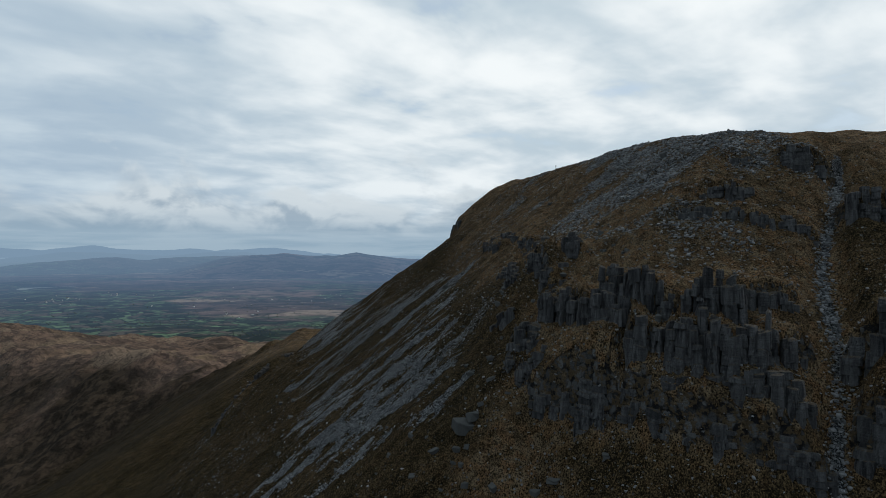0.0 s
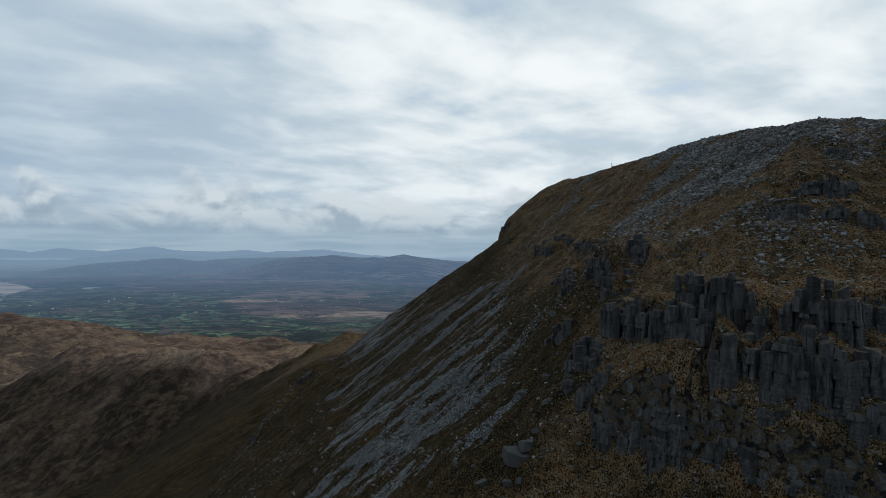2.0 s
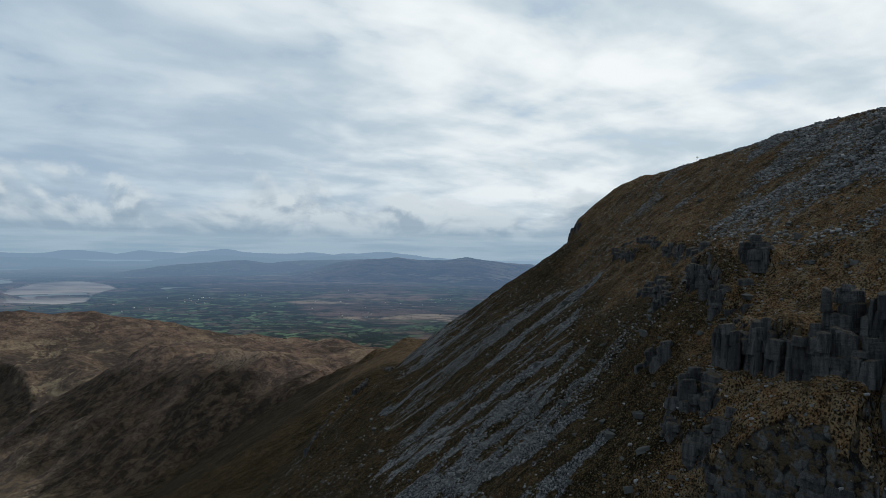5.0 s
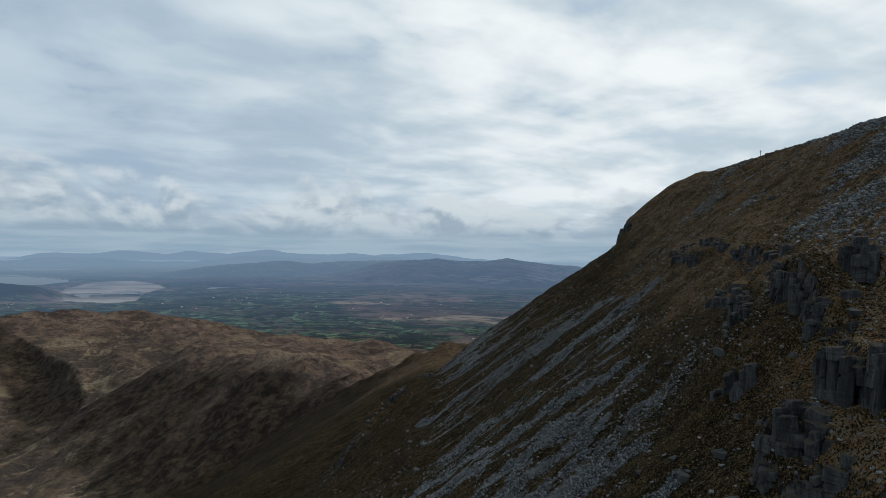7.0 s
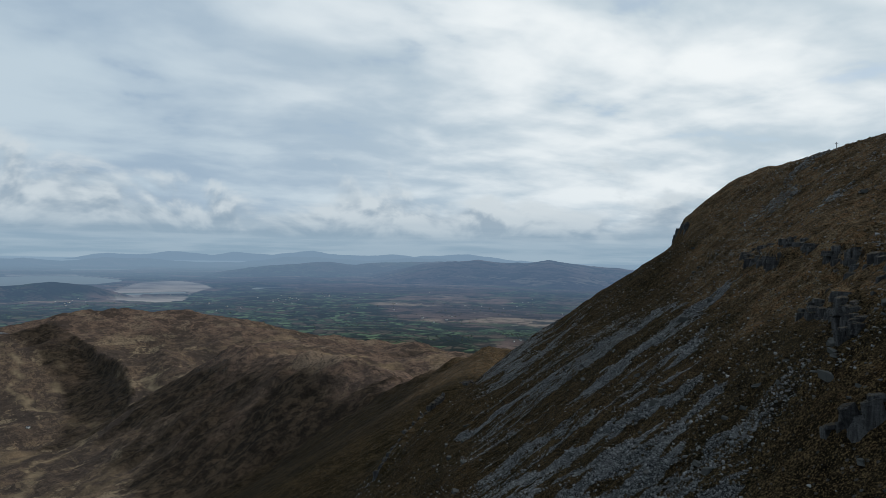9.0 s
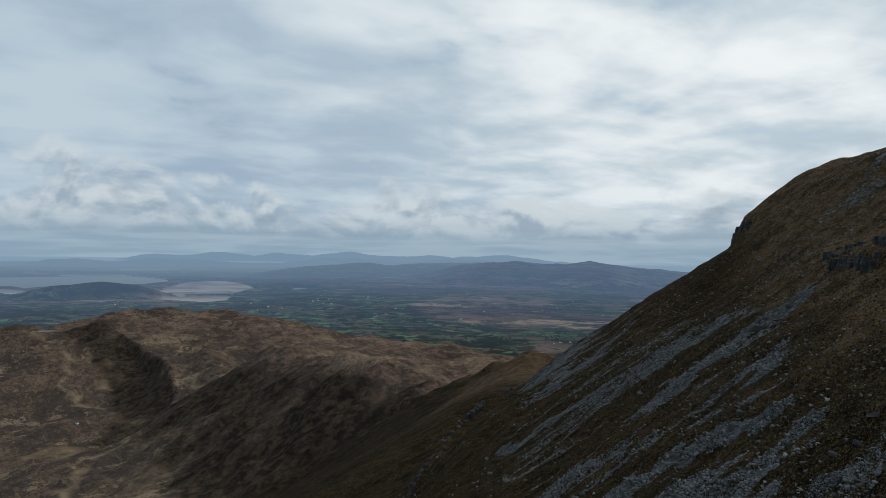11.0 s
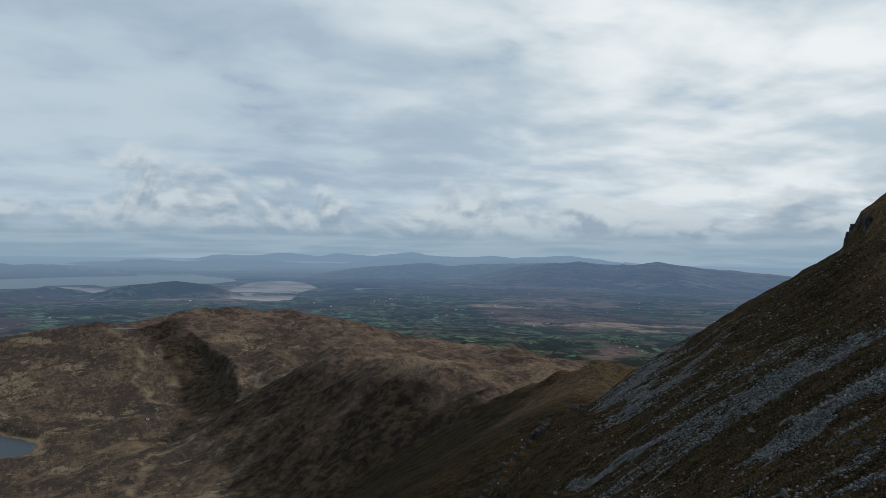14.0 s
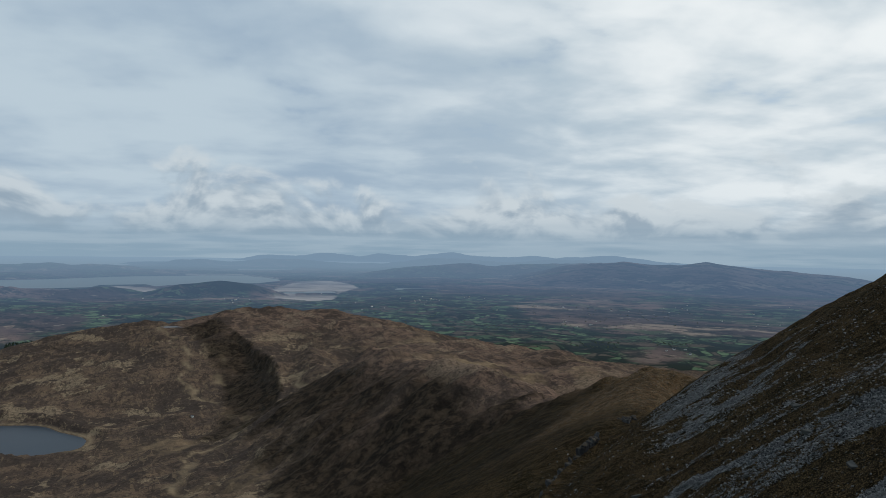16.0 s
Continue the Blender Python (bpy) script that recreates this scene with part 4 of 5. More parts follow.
def pool(name, lake, label, mat):
    """Still water over the hollow of a lake."""
    cx, cy, a2, b2, turn, level = lake
    bm = bmesh.new()
    ring = []
    for i in range(64):
        g = 2 * math.pi * i / 64
        u, v = 1.25 * a2 * math.cos(g), 1.25 * b2 * math.sin(g)
        x, y, z = drawn_in(np.array(cx + u * math.cos(turn) - v * math.sin(turn)), np.array(cy + u * math.sin(turn) + v * math.cos(turn)), np.array(level))
        ring.append(bm.verts.new((float(x), float(y), float(z))))
    bm.faces.new(ring)
    me = bpy.data.meshes.new(name)
    bm.to_mesh(me)
    bm.free()
    me.materials.append(mat)
    return tagged(new(name, me), label, "water", kind="structure")


pool("lake", LAKE, "dark blue corrie lake with a pale shore", lake_water)
pool("lake", POND, "small pale tarn on the brown hill", lake_water)

# ---- crags, boulders and loose stone ----
rng = np.random.default_rng(7)


def part(name, bm, mat, parent, label=""):
    """Links a bmesh as one mesh object under a thing."""
    me = bpy.data.meshes.new(name)
    bm.to_mesh(me)
    bm.free()
    me.materials.append(mat)
    ob = new(name, me)
    ob.parent = parent
    return tagged(ob, label)


def thing(name, at, label, category, group=""):
    ob = new(name)
    ob.location = at
    return tagged(ob, label, category, group)


def rock_mesh(name, seed, rough=0.22, bevel=0.13):
    """An angular block about one metre each way, standing on its base."""
    r = random.Random(seed)
    bm = bmesh.new()
    bmesh.ops.create_cube(bm, size=1.0)
    for v in bm.verts:
        v.co.x += r.uniform(-rough, rough) - (0.08 * v.co.x if v.co.z > 0 else 0)
        v.co.y += r.uniform(-rough, rough)
        v.co.z += r.uniform(-rough, rough) * (1.3 if v.co.z > 0 else 0.3) + 0.5
    bmesh.ops.bevel(bm, geom=list(bm.edges), offset=bevel, segments=1, profile=0.6, affect="EDGES")
    for v in bm.verts:
        v.co += Vector((r.uniform(-1, 1), r.uniform(-1, 1), r.uniform(-1, 1))) * 0.035
    me = bpy.data.meshes.new(name)
    bm.to_mesh(me)
    bm.free()
    me.materials.append(boulder_mat)
    return me


def column_mesh(name, seed):
    """A jointed pillar about one metre each way, standing on its base: broken corners, a slanting top and faces that lean a little."""
    r = random.Random(seed)
    bm = bmesh.new()
    slant, twist = (r.uniform(-0.22, 0.22), r.uniform(-0.15, 0.15)), r.uniform(-0.12, 0.12)
    for sx in (-1, 1):
        for sy in (-1, 1):
            x, y = 0.5 * sx * r.uniform(0.78, 1.06), 0.5 * sy * r.uniform(0.78, 1.06)
            nick = r.uniform(0.04, 0.26)
            for dx, dy in ((0, nick), (nick * r.uniform(0.5, 1.2), 0)):
                px2, py2 = x - sx * dx, y - sy * dy
                bm.verts.new((px2 * 1.04, py2 * 1.04, 0.0))
                bm.verts.new((px2 + r.uniform(-0.04, 0.04), py2 + r.uniform(-0.04, 0.04), r.uniform(0.3, 0.7)))
                top = 1.0 + slant[0] * px2 + slant[1] * py2 - r.uniform(0.0, 0.10)
                bm.verts.new((px2 * r.uniform(0.82, 0.98) + twist * 0.3, py2 * r.uniform(0.82, 0.98), top))
    bm.verts.new((r.uniform(-0.2, 0.2), r.uniform(-0.2, 0.2), 1.0 + r.uniform(0.0, 0.06)))
    hull = bmesh.ops.convex_hull(bm, input=list(bm.verts))
    bmesh.ops.delete(bm, geom=list({g for g in hull["geom_interior"] + hull["geom_unused"] if isinstance(g, bmesh.types.BMVert)}), context="VERTS")
    me = bpy.data.meshes.new(name)
    bm.to_mesh(me)
    bm.free()
    me.materials.append(rock_mat)
    return me


columns = [column_mesh("rock_block", i) for i in range(28)]
lumps = [rock_mesh("boulder", 50 + i, 0.27, 0.08) for i in range(10)]


def heights(x, y):
    return land(np.atleast_1d(np.asarray(x, float)), np.atleast_1d(np.asarray(y, float)))


def fall(x, y):
    """Unit vector that points down the even slope."""
    dx = mountain(x + 2, y) - mountain(x - 2, y)
    dy = mountain(x, y + 2) - mountain(x, y - 2)
    n = np.maximum(np.hypot(dx, dy), 1e-6)
    return -dx / n, -dy / n


def tier(zone, level, area, spacing, seed):
    """Points along a line of equal height where a band of cliff stands, thinned to a spacing."""
    r = np.random.default_rng(seed)
    x0, x1, y0, y1 = area
    X, Y = np.meshgrid(np.arange(x0, x1, 0.6), np.arange(y0, y1, 0.6))
    base = mountain(X, Y) + hump(X, Y, 30, 202, 15, 7) + hump(X, Y, 33, 283, 14, 5) + 2.0 * fbm(X, Y, 45, 3, seed=60)
    base = base + 2.4 * fbm(X, Y, 8, 4, 0.65, seed=63) + 2.4 * fbm(X, Y, 31, 2, seed=66) 
    hit = (np.abs(base - level) < 0.55) & (zone(X, Y) > 0.45)
    pts = np.stack([X[hit], Y[hit]], -1)
    r.shuffle(pts)
    kept = []
    for p in pts:
        if all((p[0] - q[0]) ** 2 + (p[1] - q[1]) ** 2 > spacing * spacing for q in kept):
            kept.append(p)
    return np.array(kept).reshape(-1, 2)


def crag(label, zone, level, area, spacing, seed, wide=(1.7, 3.4), tall=(0.6, 1.0), least=2.0, bed=(1.4, 3.8), lean=0.05, points=None):
    """One band of cliff: stacks of jointed blocks that stand out of the slope, with gaps of grass between."""
    pts = tier(zone, level, area, spacing, seed) if points is None else points
    pts = pts[fbm(pts[:, 0], pts[:, 1], 11, 2, seed=seed) > -0.28] if len(pts) else pts
    if not len(pts):
        return
    r = random.Random(seed)
    fx, fy = fall(pts[:, 0], pts[:, 1])
    foot = heights(pts[:, 0] + 2.2 * fx, pts[:, 1] + 2.2 * fy)
    brow = heights(pts[:, 0] - 1.6 * fx, pts[:, 1] - 1.6 * fy)
    stand = fbm(pts[:, 0], pts[:, 1], 11, 2, seed=seed)
    root = thing("crag", (float(pts[:, 0].mean()), float(pts[:, 1].mean()), float(foot.mean())), label, "cliff", "crags on the mountain")
    for (x, y), ux, uy, low, high, luck in zip(pts, fx, fy, foot, brow, stand):
        left = max(least, float(high - low)) * r.uniform(*tall) * (1 + 0.25 * luck) + 0.5
        z, first = float(low) - 0.7, True
        heading = math.atan2(uy, ux) + math.pi / 2 + r.gauss(0, 0.2)
        out, broad = r.uniform(-1.0, 1.0), r.uniform(*wide)
        tip = (r.gauss(0.0, lean), r.gauss(0, lean))
        while left > 0.5:
            step = min(left, r.uniform(*bed) + (0.7 if first else 0))
            ob = new("rock_block", r.choice(columns))
            ob.parent = root
            ob.matrix_parent_inverse = Matrix.Translation(-root.location)
            ob.location = (x + ux * out + r.gauss(0, 0.12), y + uy * out + r.gauss(0, 0.12), z)
            ob.rotation_euler = (tip[0], tip[1], heading + r.gauss(0, 0.05))
            ob.scale = (broad * r.uniform(0.85, 1.1), r.uniform(2.6, 4.0), step * 1.06)
            z, left, first = z + step, left - step, False
            out -= r.uniform(0.0, 0.35)


def cliff(label, line, seed, wide=(1.8, 4.6), bed=(2.0, 7.0), lean=0.04):
    """A band of cliff along a line: stacks of great jointed blocks of unlike width and height, set forward and back."""
    r = random.Random(seed)
    places = []
    for (x0, y0, h0), (x1, y1, h1) in zip(line, line[1:]):
        n = math.hypot(x1 - x0, y1 - y0)
        at = r.uniform(0, 1.0)
        while at < n:
            f, w = at / n, r.uniform(*wide) * (1.3 if r.random() < 0.2 else 1.0)
            places.append((x0 + f * (x1 - x0), y0 + f * (y1 - y0), h0 + f * (h1 - h0), w, math.atan2(y1 - y0, x1 - x0), -(y1 - y0) / n, (x1 - x0) / n))
            at += w * r.uniform(0.72, 1.0) * (1.8 if r.random() < 0.18 else 1.0)
    xy = np.array([p[:2] for p in places])
    up_way = np.array([p[5:7] for p in places])
    foot = heights(xy[:, 0] - 0.8 * up_way[:, 0], xy[:, 1] - 0.8 * up_way[:, 1])
    root = thing("crag", (float(xy[:, 0].mean()), float(xy[:, 1].mean()), float(foot.mean())), label, "cliff", "crags on the mountain")
    for back in (0.0, 1.7):
        for (x, y, tall, w, heading, ux, uy), low in zip(places, foot):
            left = (tall + 0.5 * back) * r.choice((0.5, 0.75, 0.9, 1.0, 1.1)) * r.uniform(0.9, 1.08) + 0.7
            z, out = float(low) - 0.9, r.uniform(0.2, 1.5) + back
            along = back * r.uniform(0.2, 1.0)
            turn = heading + r.gauss(0, 0.28)
            tip = (r.gauss(-0.05, lean), r.gauss(0, lean))
            while left > 0.6:
                step = min(left, r.uniform(*bed))
                if left - step < 0.8:
                    step = left
                ob = new("rock_block", r.choice(columns))
                ob.parent = root
                ob.matrix_parent_inverse = Matrix.Translation(-root.location)
                ob.location = (x + ux * out + uy * along, y + uy * out - ux * along, z)
                ob.rotation_euler = (tip[0] + r.gauss(0, 0.03), tip[1] + r.gauss(0, 0.03), turn + r.gauss(0, 0.12))
                ob.scale = (w * r.uniform(0.85, 1.15), r.uniform(1.8, 3.2), step * 1.06)
                z, left, out = z + step, left - step, out + r.uniform(-0.1, 0.6)


for k, line in enumerate(UPPER_CRAGS):
    cliff("upper band of upright grey quartzite columns above a grass ledge", line, 400 + k, (1.0, 2.7), (2.0, 6.0))
for k, line in enumerate(LOWER_CRAGS):
    cliff("middle band of jointed grey quartzite blocks between grass ledges", line, 420 + k, (1.2, 3.3), (1.6, 4.4))
for k, line in enumerate(FOOT_CRAGS):
    cliff("massive grey quartzite buttress with level bedding over grass", line, 440 + k, (1.6, 4.0), (0.8, 1.9))
for k, line in enumerate(GULLY_CRAGS):
    cliff("dark wet rock wall beside the stony gully", line, 460 + k, (2.0, 4.4), (2.0, 5.0))
for k, line in enumerate(BROW_CRAGS):
    cliff("short band of broken dark quartzite below the summit brow", line, 480 + k, (1.4, 3.2), (1.0, 2.6))
for k, line in enumerate(FLANK_CRAGS):
    cliff("weathered grey quartzite teeth standing out of rusty grass", line, 500 + k, (1.2, 2.8), (1.4, 4.0), 0.10)
for k, line in enumerate(LIP_CRAGS):
    cliff("dark rocky rib along the lip of the lower slope", line, 520 + k, (1.2, 3.2), (1.2, 3.6), 0.14)
crag("small dark crag on the shoulder of the mountain", lambda x, y: smooth(x * ACROSS[0] + y * ACROSS[1], 412, 440), 606.0, (-22, 50, 425, 480), 2.6, 20, (2.0, 4.2), (0.45, 0.7), 3.0)


def rib_points(line, step, wide, seed):
    """Uneven points along a rocky rib."""
    r = np.random.default_rng(seed)
    out = []
    for (x0, y0), (x1, y1) in zip(line, line[1:]):
        n = int(math.hypot(x1 - x0, y1 - y0) / step)
        f = (np.arange(n) + r.uniform(0, 1, n)) / n
        out.append(np.stack([x0 + f * (x1 - x0), y0 + f * (y1 - y0)], -1) + r.normal(0, wide, (n, 2)))
    return np.concatenate(out)


crag("broken rib of grey quartzite climbing the slope above the buttress", None, 0, None, 0, 25, (0.8, 2.2), (0.5, 1.1), 2.4, (1.2, 3.2), 0.12, rib_points(((34, 178), (35, 195), (37, 220), (38, 243)), 0.8, 2.2, 25))
crag("level row of weathered grey teeth below the shoulder", None, 0, None, 0, 26, (0.9, 2.4), (0.5, 1.0), 1.8, (1.0, 2.6), 0.10, rib_points(((20, 322), (32, 281), (38, 248)), 1.5, 1.2, 26))
crag("row of upright grey slabs standing out of rusty grass", None, 0, None, 0, 27, (0.9, 2.2), (0.6, 1.1), 2.6, (1.6, 3.4), 0.14, rib_points(((21, 241), (26, 233), (26, 220), (26, 211), (24, 203)), 0.9, 0.7, 27))
crag("group of great upright grey slabs leaning together", None, 0, None, 0, 28, (1.5, 3.0), (0.8, 1.2), 4.2, (3.0, 5.0), 0.16, np.array([(16.4, 189.0), (18.2, 188.0), (20.4, 187.4), (22.4, 186.0), (19.4, 185.6)]))
crag("short grey outcrop on the brow of the saddle", None, 0, None, 0, 24, (0.8, 1.8), (0.4, 0.9), 1.8, (0.8, 2.0), 0.3, rib_points(((-124, 436), (-119, 447), (-116, 458)), 0.9, 1.6, 24))


def boulder(x, y, size, seed, label):
    r = random.Random(seed)
    ob = new("boulder", r.choice(lumps))
    ob.location = (x, y, float(heights(x, y)[0]) - 0.22 * size)
    ob.rotation_euler = (r.uniform(-0.3, 0.3), r.uniform(-0.3, 0.3), r.uniform(0, 6.3))
    ob.scale = (size * r.uniform(0.8, 1.5), size * r.uniform(0.7, 1.2), size * r.uniform(0.4, 0.8))
    return tagged(ob, label, "boulder", "boulders on the slopes")


# two great boulders at the foot of the buttress, with their neighbours
for i, (x, y, size) in enumerate(((5.5, 156.5, 3.6), (8.5, 156.0, 3.2), (4, 153, 1.8), (6.5, 151.5, 1.6), (3.0, 150.5, 1.5), (5, 148.5, 1.3), (10.5, 158.5, 2.0), (1.5, 292, 2.6),
                                  (-6.4, 243, 1.6), (-42, 351, 2.6), (-25, 262, 1.4), (-31, 300, 1.6), (88, 236, 2.6), (93, 233, 2.0), (27, 140, 2.0), (22, 139, 1.6), (54, 128, 1.8), (38, 136, 1.8))):
    boulder(x, y, size, 200 + i, "large pale grey angular boulder lying in heather" if size > 2.4 else "grey angular boulder lying in heather")
for i in range(150):
    if i < 70:
        x, y = rng.uniform(-20, 60), rng.uniform(132, 215)
    else:
        x, y = rng.uniform(-110, 60), rng.uniform(160, 400)
    boulder(float(x), float(y), float(0.8 + 1.3 * rng.random() ** 2), 300 + i, "grey angular boulder lying in heather")


def scattered(name, xy, size, flat, mat, label, category, tuft=False):
    """Many small stones, or tussocks, joined into one mesh."""
    n = len(xy)
    z = land(xy[:, 0], xy[:, 1])
    turn = rng.uniform(0, 2 * np.pi, n)
    if tuft:
        ring = np.array([(math.cos(a), math.sin(a), 0.0) for a in np.linspace(0, 2 * np.pi, 6)[:-1]])
        shape = np.concatenate([ring * (1, 1, 1) + (0, 0, -0.2), ring * 0.72 + (0, 0, 0.62), [(0, 0, 1.0)]])
        tris = [(i, (i + 1) % 5, 5 + (i + 1) % 5) for i in range(5)] + [(i, 5 + (i + 1) % 5, 5 + i) for i in range(5)] + [(5 + i, 5 + (i + 1) % 5, 10) for i in range(5)]
    else:
        shape = np.array([(a, b2, c) for c in (-0.5, 0.5) for b2 in (-0.5, 0.5) for a in (-0.5, 0.5)])
        tris = [(0, 2, 3), (0, 3, 1), (4, 5, 7), (4, 7, 6), (0, 1, 5), (0, 5, 4), (2, 6, 7), (2, 7, 3), (0, 4, 6), (0, 6, 2), (1, 3, 7), (1, 7, 5)]
    tris = np.array(tris)
    k = len(shape)
    v = np.repeat(shape[None], n, 0) + rng.uniform(-1, 1, (n, k, 3)) * (0.22 if not tuft else 0.18)
    v = v * (size[:, None, None] * np.stack([rng.uniform(0.7, 1.4, n), rng.uniform(0.7, 1.4, n), flat * rng.uniform(0.7, 1.3, n)], -1)[:, None, :])
    c, s = np.cos(turn)[:, None], np.sin(turn)[:, None]
    if not tuft:
        tip = rng.normal(0, 0.3, (n, 1))
        v[..., 2] = v[..., 2] + tip * v[..., 0]
    x = c * v[..., 0] - s * v[..., 1] + xy[:, :1]
    y = s * v[..., 0] + c * v[..., 1] + xy[:, 1:]
    co = np.stack([x, y, v[..., 2] + z[:, None] + (0.12 * size)[:, None]], -1)
    faces = (tris[None] + (np.arange(n) * k)[:, None, None]).reshape(-1, 3).astype(np.int32)
    me = bpy.data.meshes.new(name)
    me.vertices.add(n * k)
    me.vertices.foreach_set("co", co.astype(np.float32).ravel())
    me.loops.add(faces.size)
    me.loops.foreach_set("vertex_index", faces.ravel())
    me.polygons.add(len(faces))
    me.polygons.foreach_set("loop_start", np.arange(0, faces.size, 3, dtype=np.int32))
    me.update(calc_edges=True)
    me.materials.append(mat)
    return tagged(new(name, me), label, category, kind="stuff")


def sown(n, area, cover, power=1.0):
    """Random places, the thicker the higher the cover there."""
    x0, x1, y0, y1 = area
    xy = np.stack([rng.uniform(x0, x1, n), rng.uniform(y0, y1, n)], -1)
    return xy[rng.random(n) < cover(xy[:, 0], xy[:, 1]) ** power]


loose = sown(380000, (-115, 30, 140, 445), lambda x, y: smooth(scree_cover(x, y), 0.12, 0.75))[:60000]
scattered("scree_stones", loose, 0.13 + 0.36 * rng.random(len(loose)) ** 4, 0.6, stone_mat, "pale grey angular stones in long scree tongues", "scree")
rubble = sown(150000, (25, 128, 160, 420), lambda x, y: 0.8 * smooth(rubble_cover(x, y), 0.1, 0.85))[:26000]
scattered("summit_rubble", rubble, 0.20 + 0.65 * rng.random(len(rubble)) ** 4, 0.65, stone_mat, "blocky grey rubble under the summit brow", "scree")
talus = sown(60000, (-14, 26, 140, 192), lambda x, y: smooth(rubble_cover(x, y), 0.25, 0.6))[:160]
scattered("talus_blocks", talus, 0.3 + 0.8 * rng.random(len(talus)) ** 2, 0.7, stone_mat, "grey blocks piled at the foot of the buttress", "scree")
bed = sown(40000, (60, 128, 98, 205), lambda x, y: np.exp(-(gully_side(x, y) / 1.6) ** 2))[:3600]
scattered("gully_stones", bed, 0.25 + 0.5 * rng.random(len(bed)) ** 2, 0.6, stone_mat, "pale stones in the bed of a steep gully", "scree")
strewn = sown(110000, (-150, 116, 112, 430), lambda x, y: (0.12 + 0.5 * smooth(fbm(x, y, 30, 3, seed=140), -0.1, 0.4)) * (0.35 + 0.30 * smooth(x, 0, 35)))[:26000]
scattered("strewn_stones", strewn, 0.16 + 0.42 * rng.random(len(strewn)) ** 3, 0.6, stone_mat, "single grey stones strewn over heather", "stones")
tufts = sown(70000, (-130, 114, 108, 430), lambda x, y: (1 - smooth(scree_cover(x, y), 0.2, 0.5)) * smooth(fbm(x, y, 14, 3, seed=144), -0.6, 0.1))[:22000]
scattered("tussocks", tufts, 0.22 + 0.33 * rng.random(len(tufts)) ** 2, 0.6, heath, "rusty heather and moor-grass tussocks on the slopes", "heather", True)


# ---- summit cross ----
def beam(name, size, at, parent, mat):
    bm = bmesh.new()
    bmesh.ops.create_cube(bm, size=1.0)
    bmesh.ops.scale(bm, vec=size, verts=bm.verts)
    bmesh.ops.bevel(bm, geom=list(bm.edges), offset=min(size) * 0.12, segments=1, affect="EDGES")
    bmesh.ops.translate(bm, vec=at, verts=bm.verts)
    return part(name, bm, mat, parent)


cross_z = float(heights(82, 431)[0])
cross = thing("summit_cross", (82, 431, cross_z), "tall dark iron cross on a low stone cairn", "cross")
beam("post", (0.24, 0.24, 4.0), (0, 0, 1.9), cross, iron)
beam("arm", (1.5, 0.2, 0.2), (0, 0, 3.1), cross, iron)
beam("plinth", (1.0, 1.0, 0.6), (0, 0, 0.2), cross, rock_mat)
for i in range(9):
    ob = new("cairn_stone", lumps[i % 10])
    ob.parent = cross
    ob.location = (1.0 * math.cos(0.7 * i), 1.0 * math.sin(0.7 * i), -0.15)
    ob.rotation_euler = (0.2 * i, 0.1 * i, i)
    ob.scale = (0.7, 0.6, 0.5)


# ---- far farms, woods and small buildings ----
def far_spot(turn, dist):
    """A place on the far land, and by how much things are drawn in there."""
    x, y = CX + dist * math.sin(radians(turn)), CY + dist * math.cos(radians(turn))
    z = float(heights(x, y)[0])
    X, Y, Z = drawn_in(np.array(x), np.array(y), np.array(z))
    k = 1.0 if dist <= NEAR else (NEAR + REACH * (1 - (dist / NEAR) ** -0.5)) / dist
    return Vector((float(X), float(Y), float(Z))), k, z


def house_thing(long, wide, tall, label):
    house = thing("house", (0, 0, 0), label, "house", "white houses of the lowland")
    bm = bmesh.new()
    bmesh.ops.create_cube(bm, size=1.0)
    bmesh.ops.scale(bm, vec=(long, wide, tall + 2), verts=bm.verts)
    bmesh.ops.translate(bm, vec=(0, 0, tall / 2 - 1), verts=bm.verts)
    part("wall", bm, render_white, house, "white limewashed wall")
    bm = bmesh.new()
    e1, e2 = wide / 2 + 0.4, long / 2 + 0.4
    vs = [bm.verts.new(p) for p in ((-e2, -e1, tall), (e2, -e1, tall), (e2, e1, tall), (-e2, e1, tall), (-e2, 0, tall + wide * 0.42), (e2, 0, tall + wide * 0.42))]
    for f in ((0, 1, 5, 4), (2, 3, 4, 5), (0, 4, 3), (1, 2, 5), (3, 2, 1, 0)):
        bm.faces.new([vs[i] for i in f])
    part("roof", bm, slate, house, "dark slate roof")
    beam("chimney", (1.0, 1.0, 2.2), (long * 0.38, 0, tall + wide * 0.42), house, render_white)
    for k2 in (-0.28, 0.0, 0.28):
        beam("window" if k2 else "door", (1.2, 0.1, 1.3 if k2 else 2.1), (long * k2, -wide / 2 - 0.05, tall * 0.55 if k2 else 1.05), house, slate)
    return house


first_house = house_thing(16, 8, 5, "long white house with a dark slate roof among fields")
first_barn = house_thing(26, 13, 6, "large pale farm building among fields")
r = random.Random(5)
clusters = ((-33.3, 6900, 16, 0.9, 240), (-29.4, 7580, 9, 0.8, 160), (-10.4, 6850, 9, 0.9, 180), (-19.8, 4990, 7, 1.2, 160), (-50.9, 7350, 12, 0.8, 240), (-10.6, 3800, 5, 0.5, 60), (-24, 6300, 6, 1.5, 300), (-38, 5900, 6, 1.6, 400), (-15, 6200, 7, 2.0, 300), (-5, 5600, 6, 2.0, 350))
spots = [(t0 + r.gauss(0, spread), d0 + r.gauss(0, deep2)) for t0, d0, n, spread, deep2 in clusters for _ in range((2 * n + 2) // 3)]
spots += [(r.uniform(-68, -2), r.uniform(3300, 8600)) for _ in range(12)]
used = 0
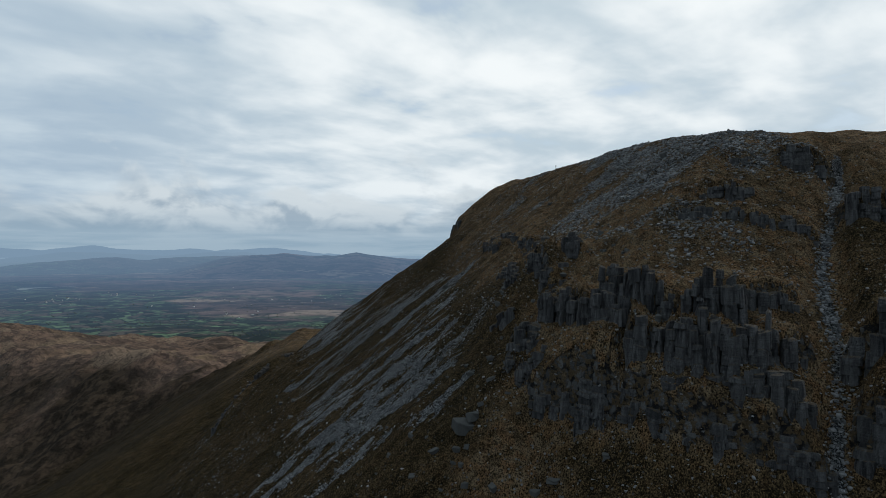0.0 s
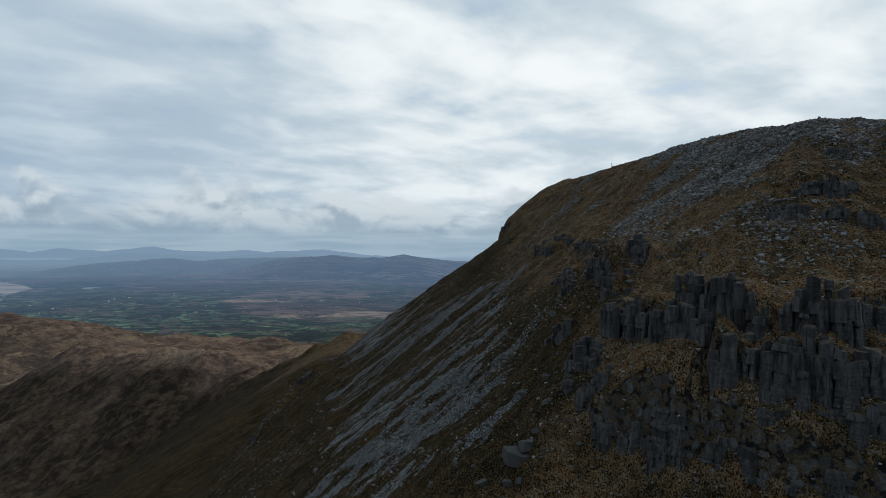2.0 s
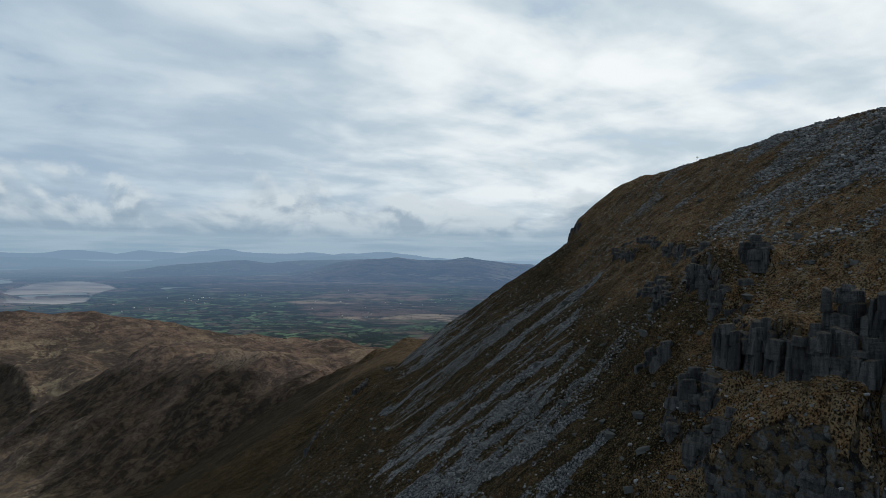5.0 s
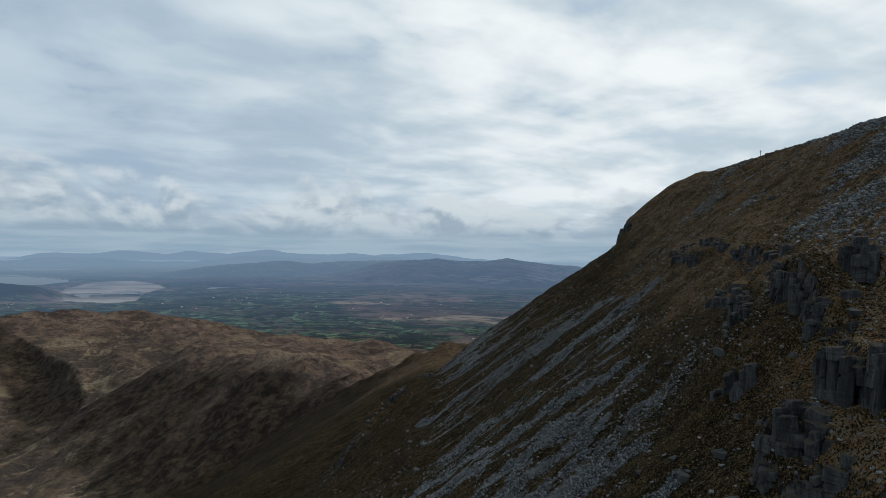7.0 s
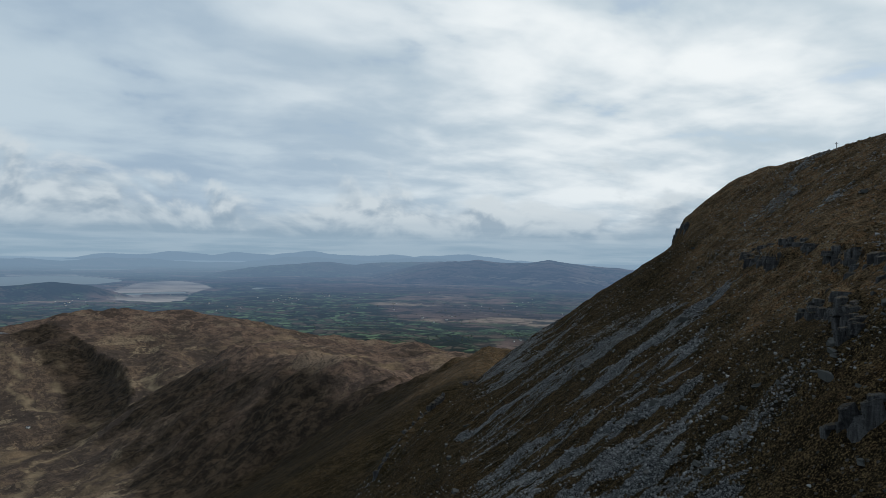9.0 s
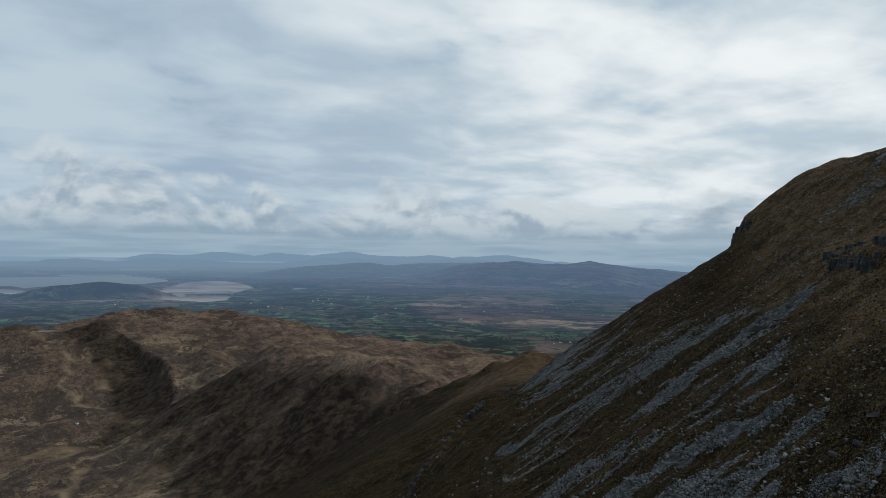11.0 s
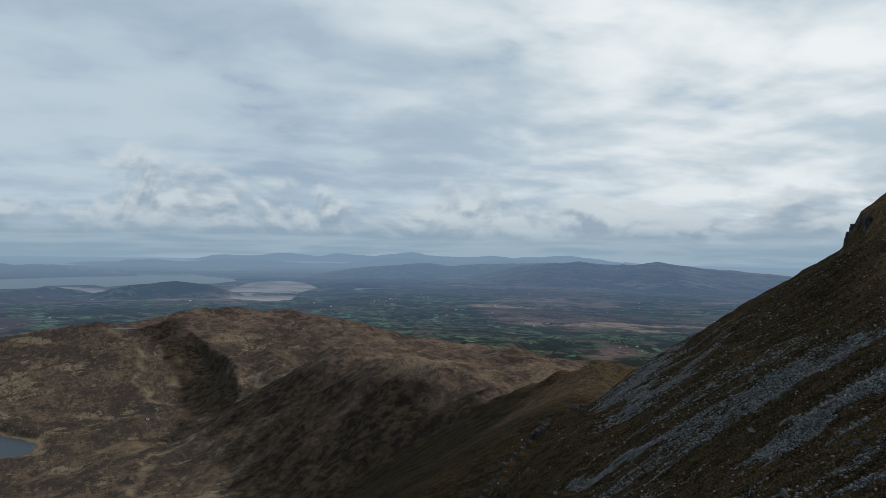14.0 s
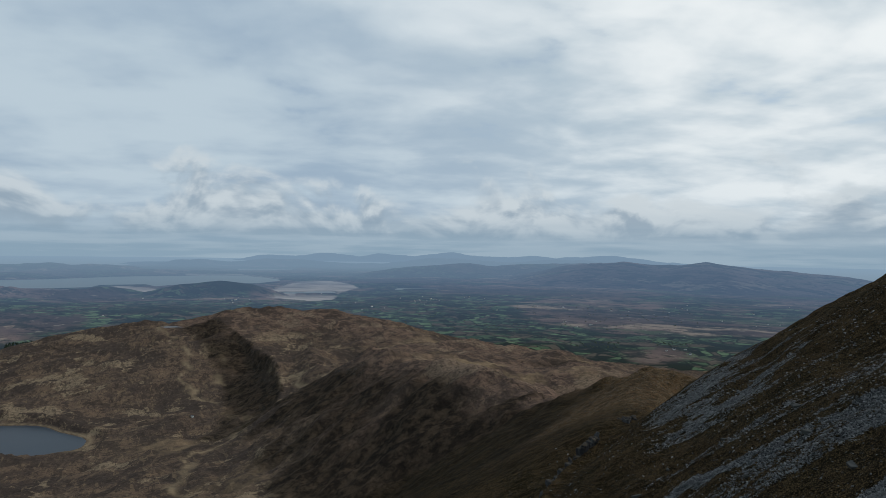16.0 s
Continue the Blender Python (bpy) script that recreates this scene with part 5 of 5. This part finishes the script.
for i, (turn, dist) in enumerate(spots):
    spot, k, z = far_spot(turn, dist)
    if z < 8 or z > 190:
        continue
    model = first_barn if r.random() < 0.22 else first_house
    place = Matrix.Translation(spot) @ Matrix.Rotation(r.uniform(0, 3.1), 4, "Z") @ Matrix.Scale(k * r.uniform(0.8, 1.25), 4)
    ob = copy_thing(model, place)
    ob.scale = (k * 0.85,) * 3
    used += 1
for model, (turn, dist) in ((first_house, (-33.9, 6750)), (first_barn, (-32.9, 7000))):
    spot, k, z = far_spot(turn, dist)
    model.location, model.scale = spot, (k,) * 3

# a small pale hut on the corrie floor
hut = thing("hut", (0, 0, 0), "small pale hut alone on the brown corrie floor", "hut")
beam("wall", (6, 4, 3.2), (0, 0, 1.2), hut, render_white)
beam("roof", (6.6, 4.6, 0.4), (0, 0, 3.0), hut, slate)
hx, hy = -1120.0, 905.0
hut.location = (hx, hy, float(heights(hx, hy)[0]))

# a thin mast at the edge of the tableland
mast = thing("mast", (0, 0, 0), "thin grey lattice mast on the moor", "mast")
for dx, dy in ((-1, -1), (1, -1), (0, 1.2)):
    beam("leg", (0.4, 0.4, 34), (dx, dy, 16), mast, iron)
for k2 in range(6):
    beam("brace", (2.4, 2.4, 0.3), (0, 0, 3 + 5.6 * k2), mast, iron)
spot, k, z = far_spot(-24.6, 3050)
mast.location, mast.scale = spot, (k,) * 3


def wood(name, patches, mat, label, pointed, seed):
    """Crowns of trees, many to a wood, joined into one mesh."""
    r2 = np.random.default_rng(seed)
    co, faces, base = [], [], 0
    for turn0, dist0, half_turn, half_dist, n in patches:
        t2 = turn0 + half_turn * r2.uniform(-1, 1, n)
        d2 = dist0 + half_dist * r2.uniform(-1, 1, n)
        x, y = CX + d2 * np.sin(np.radians(t2)), CY + d2 * np.cos(np.radians(t2))
        z = land(x, y)
        keep = (z > 6) & (z < 260)
        x, y, z, d2 = x[keep], y[keep], z[keep], d2[keep]
        X, Y, Z = drawn_in(x, y, z)
        k2 = np.where(d2 > NEAR, (NEAR + REACH * (1 - (np.maximum(d2, NEAR) / NEAR) ** -0.5)) / d2, 1.0)
        for i in range(len(x)):
            s2 = k2[i] * r2.uniform(3, 6.5)
            tall2 = s2 * (2.2 if pointed else 1.2)
            for j in range(5):
                g = 1.2566 * j + r2.uniform(-0.3, 0.3)
                co.append((X[i] + s2 * math.cos(g) * r2.uniform(0.7, 1.1), Y[i] + s2 * math.sin(g) * r2.uniform(0.7, 1.1), Z[i] - 0.5 + (0 if pointed else tall2 * r2.uniform(0.2, 0.5))))
            co.append((X[i], Y[i], Z[i] + tall2 * r2.uniform(0.8, 1.2)))
            co.append((X[i], Y[i], Z[i] - 1.0))
            for j in range(5):
                faces.append((base + j, base + (j + 1) % 5, base + 5))
                faces.append((base + (j + 1) % 5, base + j, base + 6))
            base += 7
    me = bpy.data.meshes.new(name)
    me.from_pydata(co, [], faces)
    me.materials.append(mat)
    return tagged(new(name, me), label, "woodland", kind="stuff")


wood("spruce_plantation", ((-58.5, 4350, 2.4, 150, 700), (-64, 4150, 3.4, 120, 700), (-54.5, 4700, 1.4, 60, 220)), conifer_mat, "dark spruce plantations on the lowland", True, 31)
wood("hedgerow_trees", ((-18, 3900, 2.5, 150, 60), (-11, 4050, 1.6, 100, 50), (-27, 4600, 4, 300, 60), (-38, 5200, 6, 600, 110), (-48, 6500, 8, 1000, 110), (-20, 5600, 12, 900, 150), (-44, 4900, 3, 500, 60)), leaf_mat, "dark hedgerow trees and small woods among fields", False, 32)
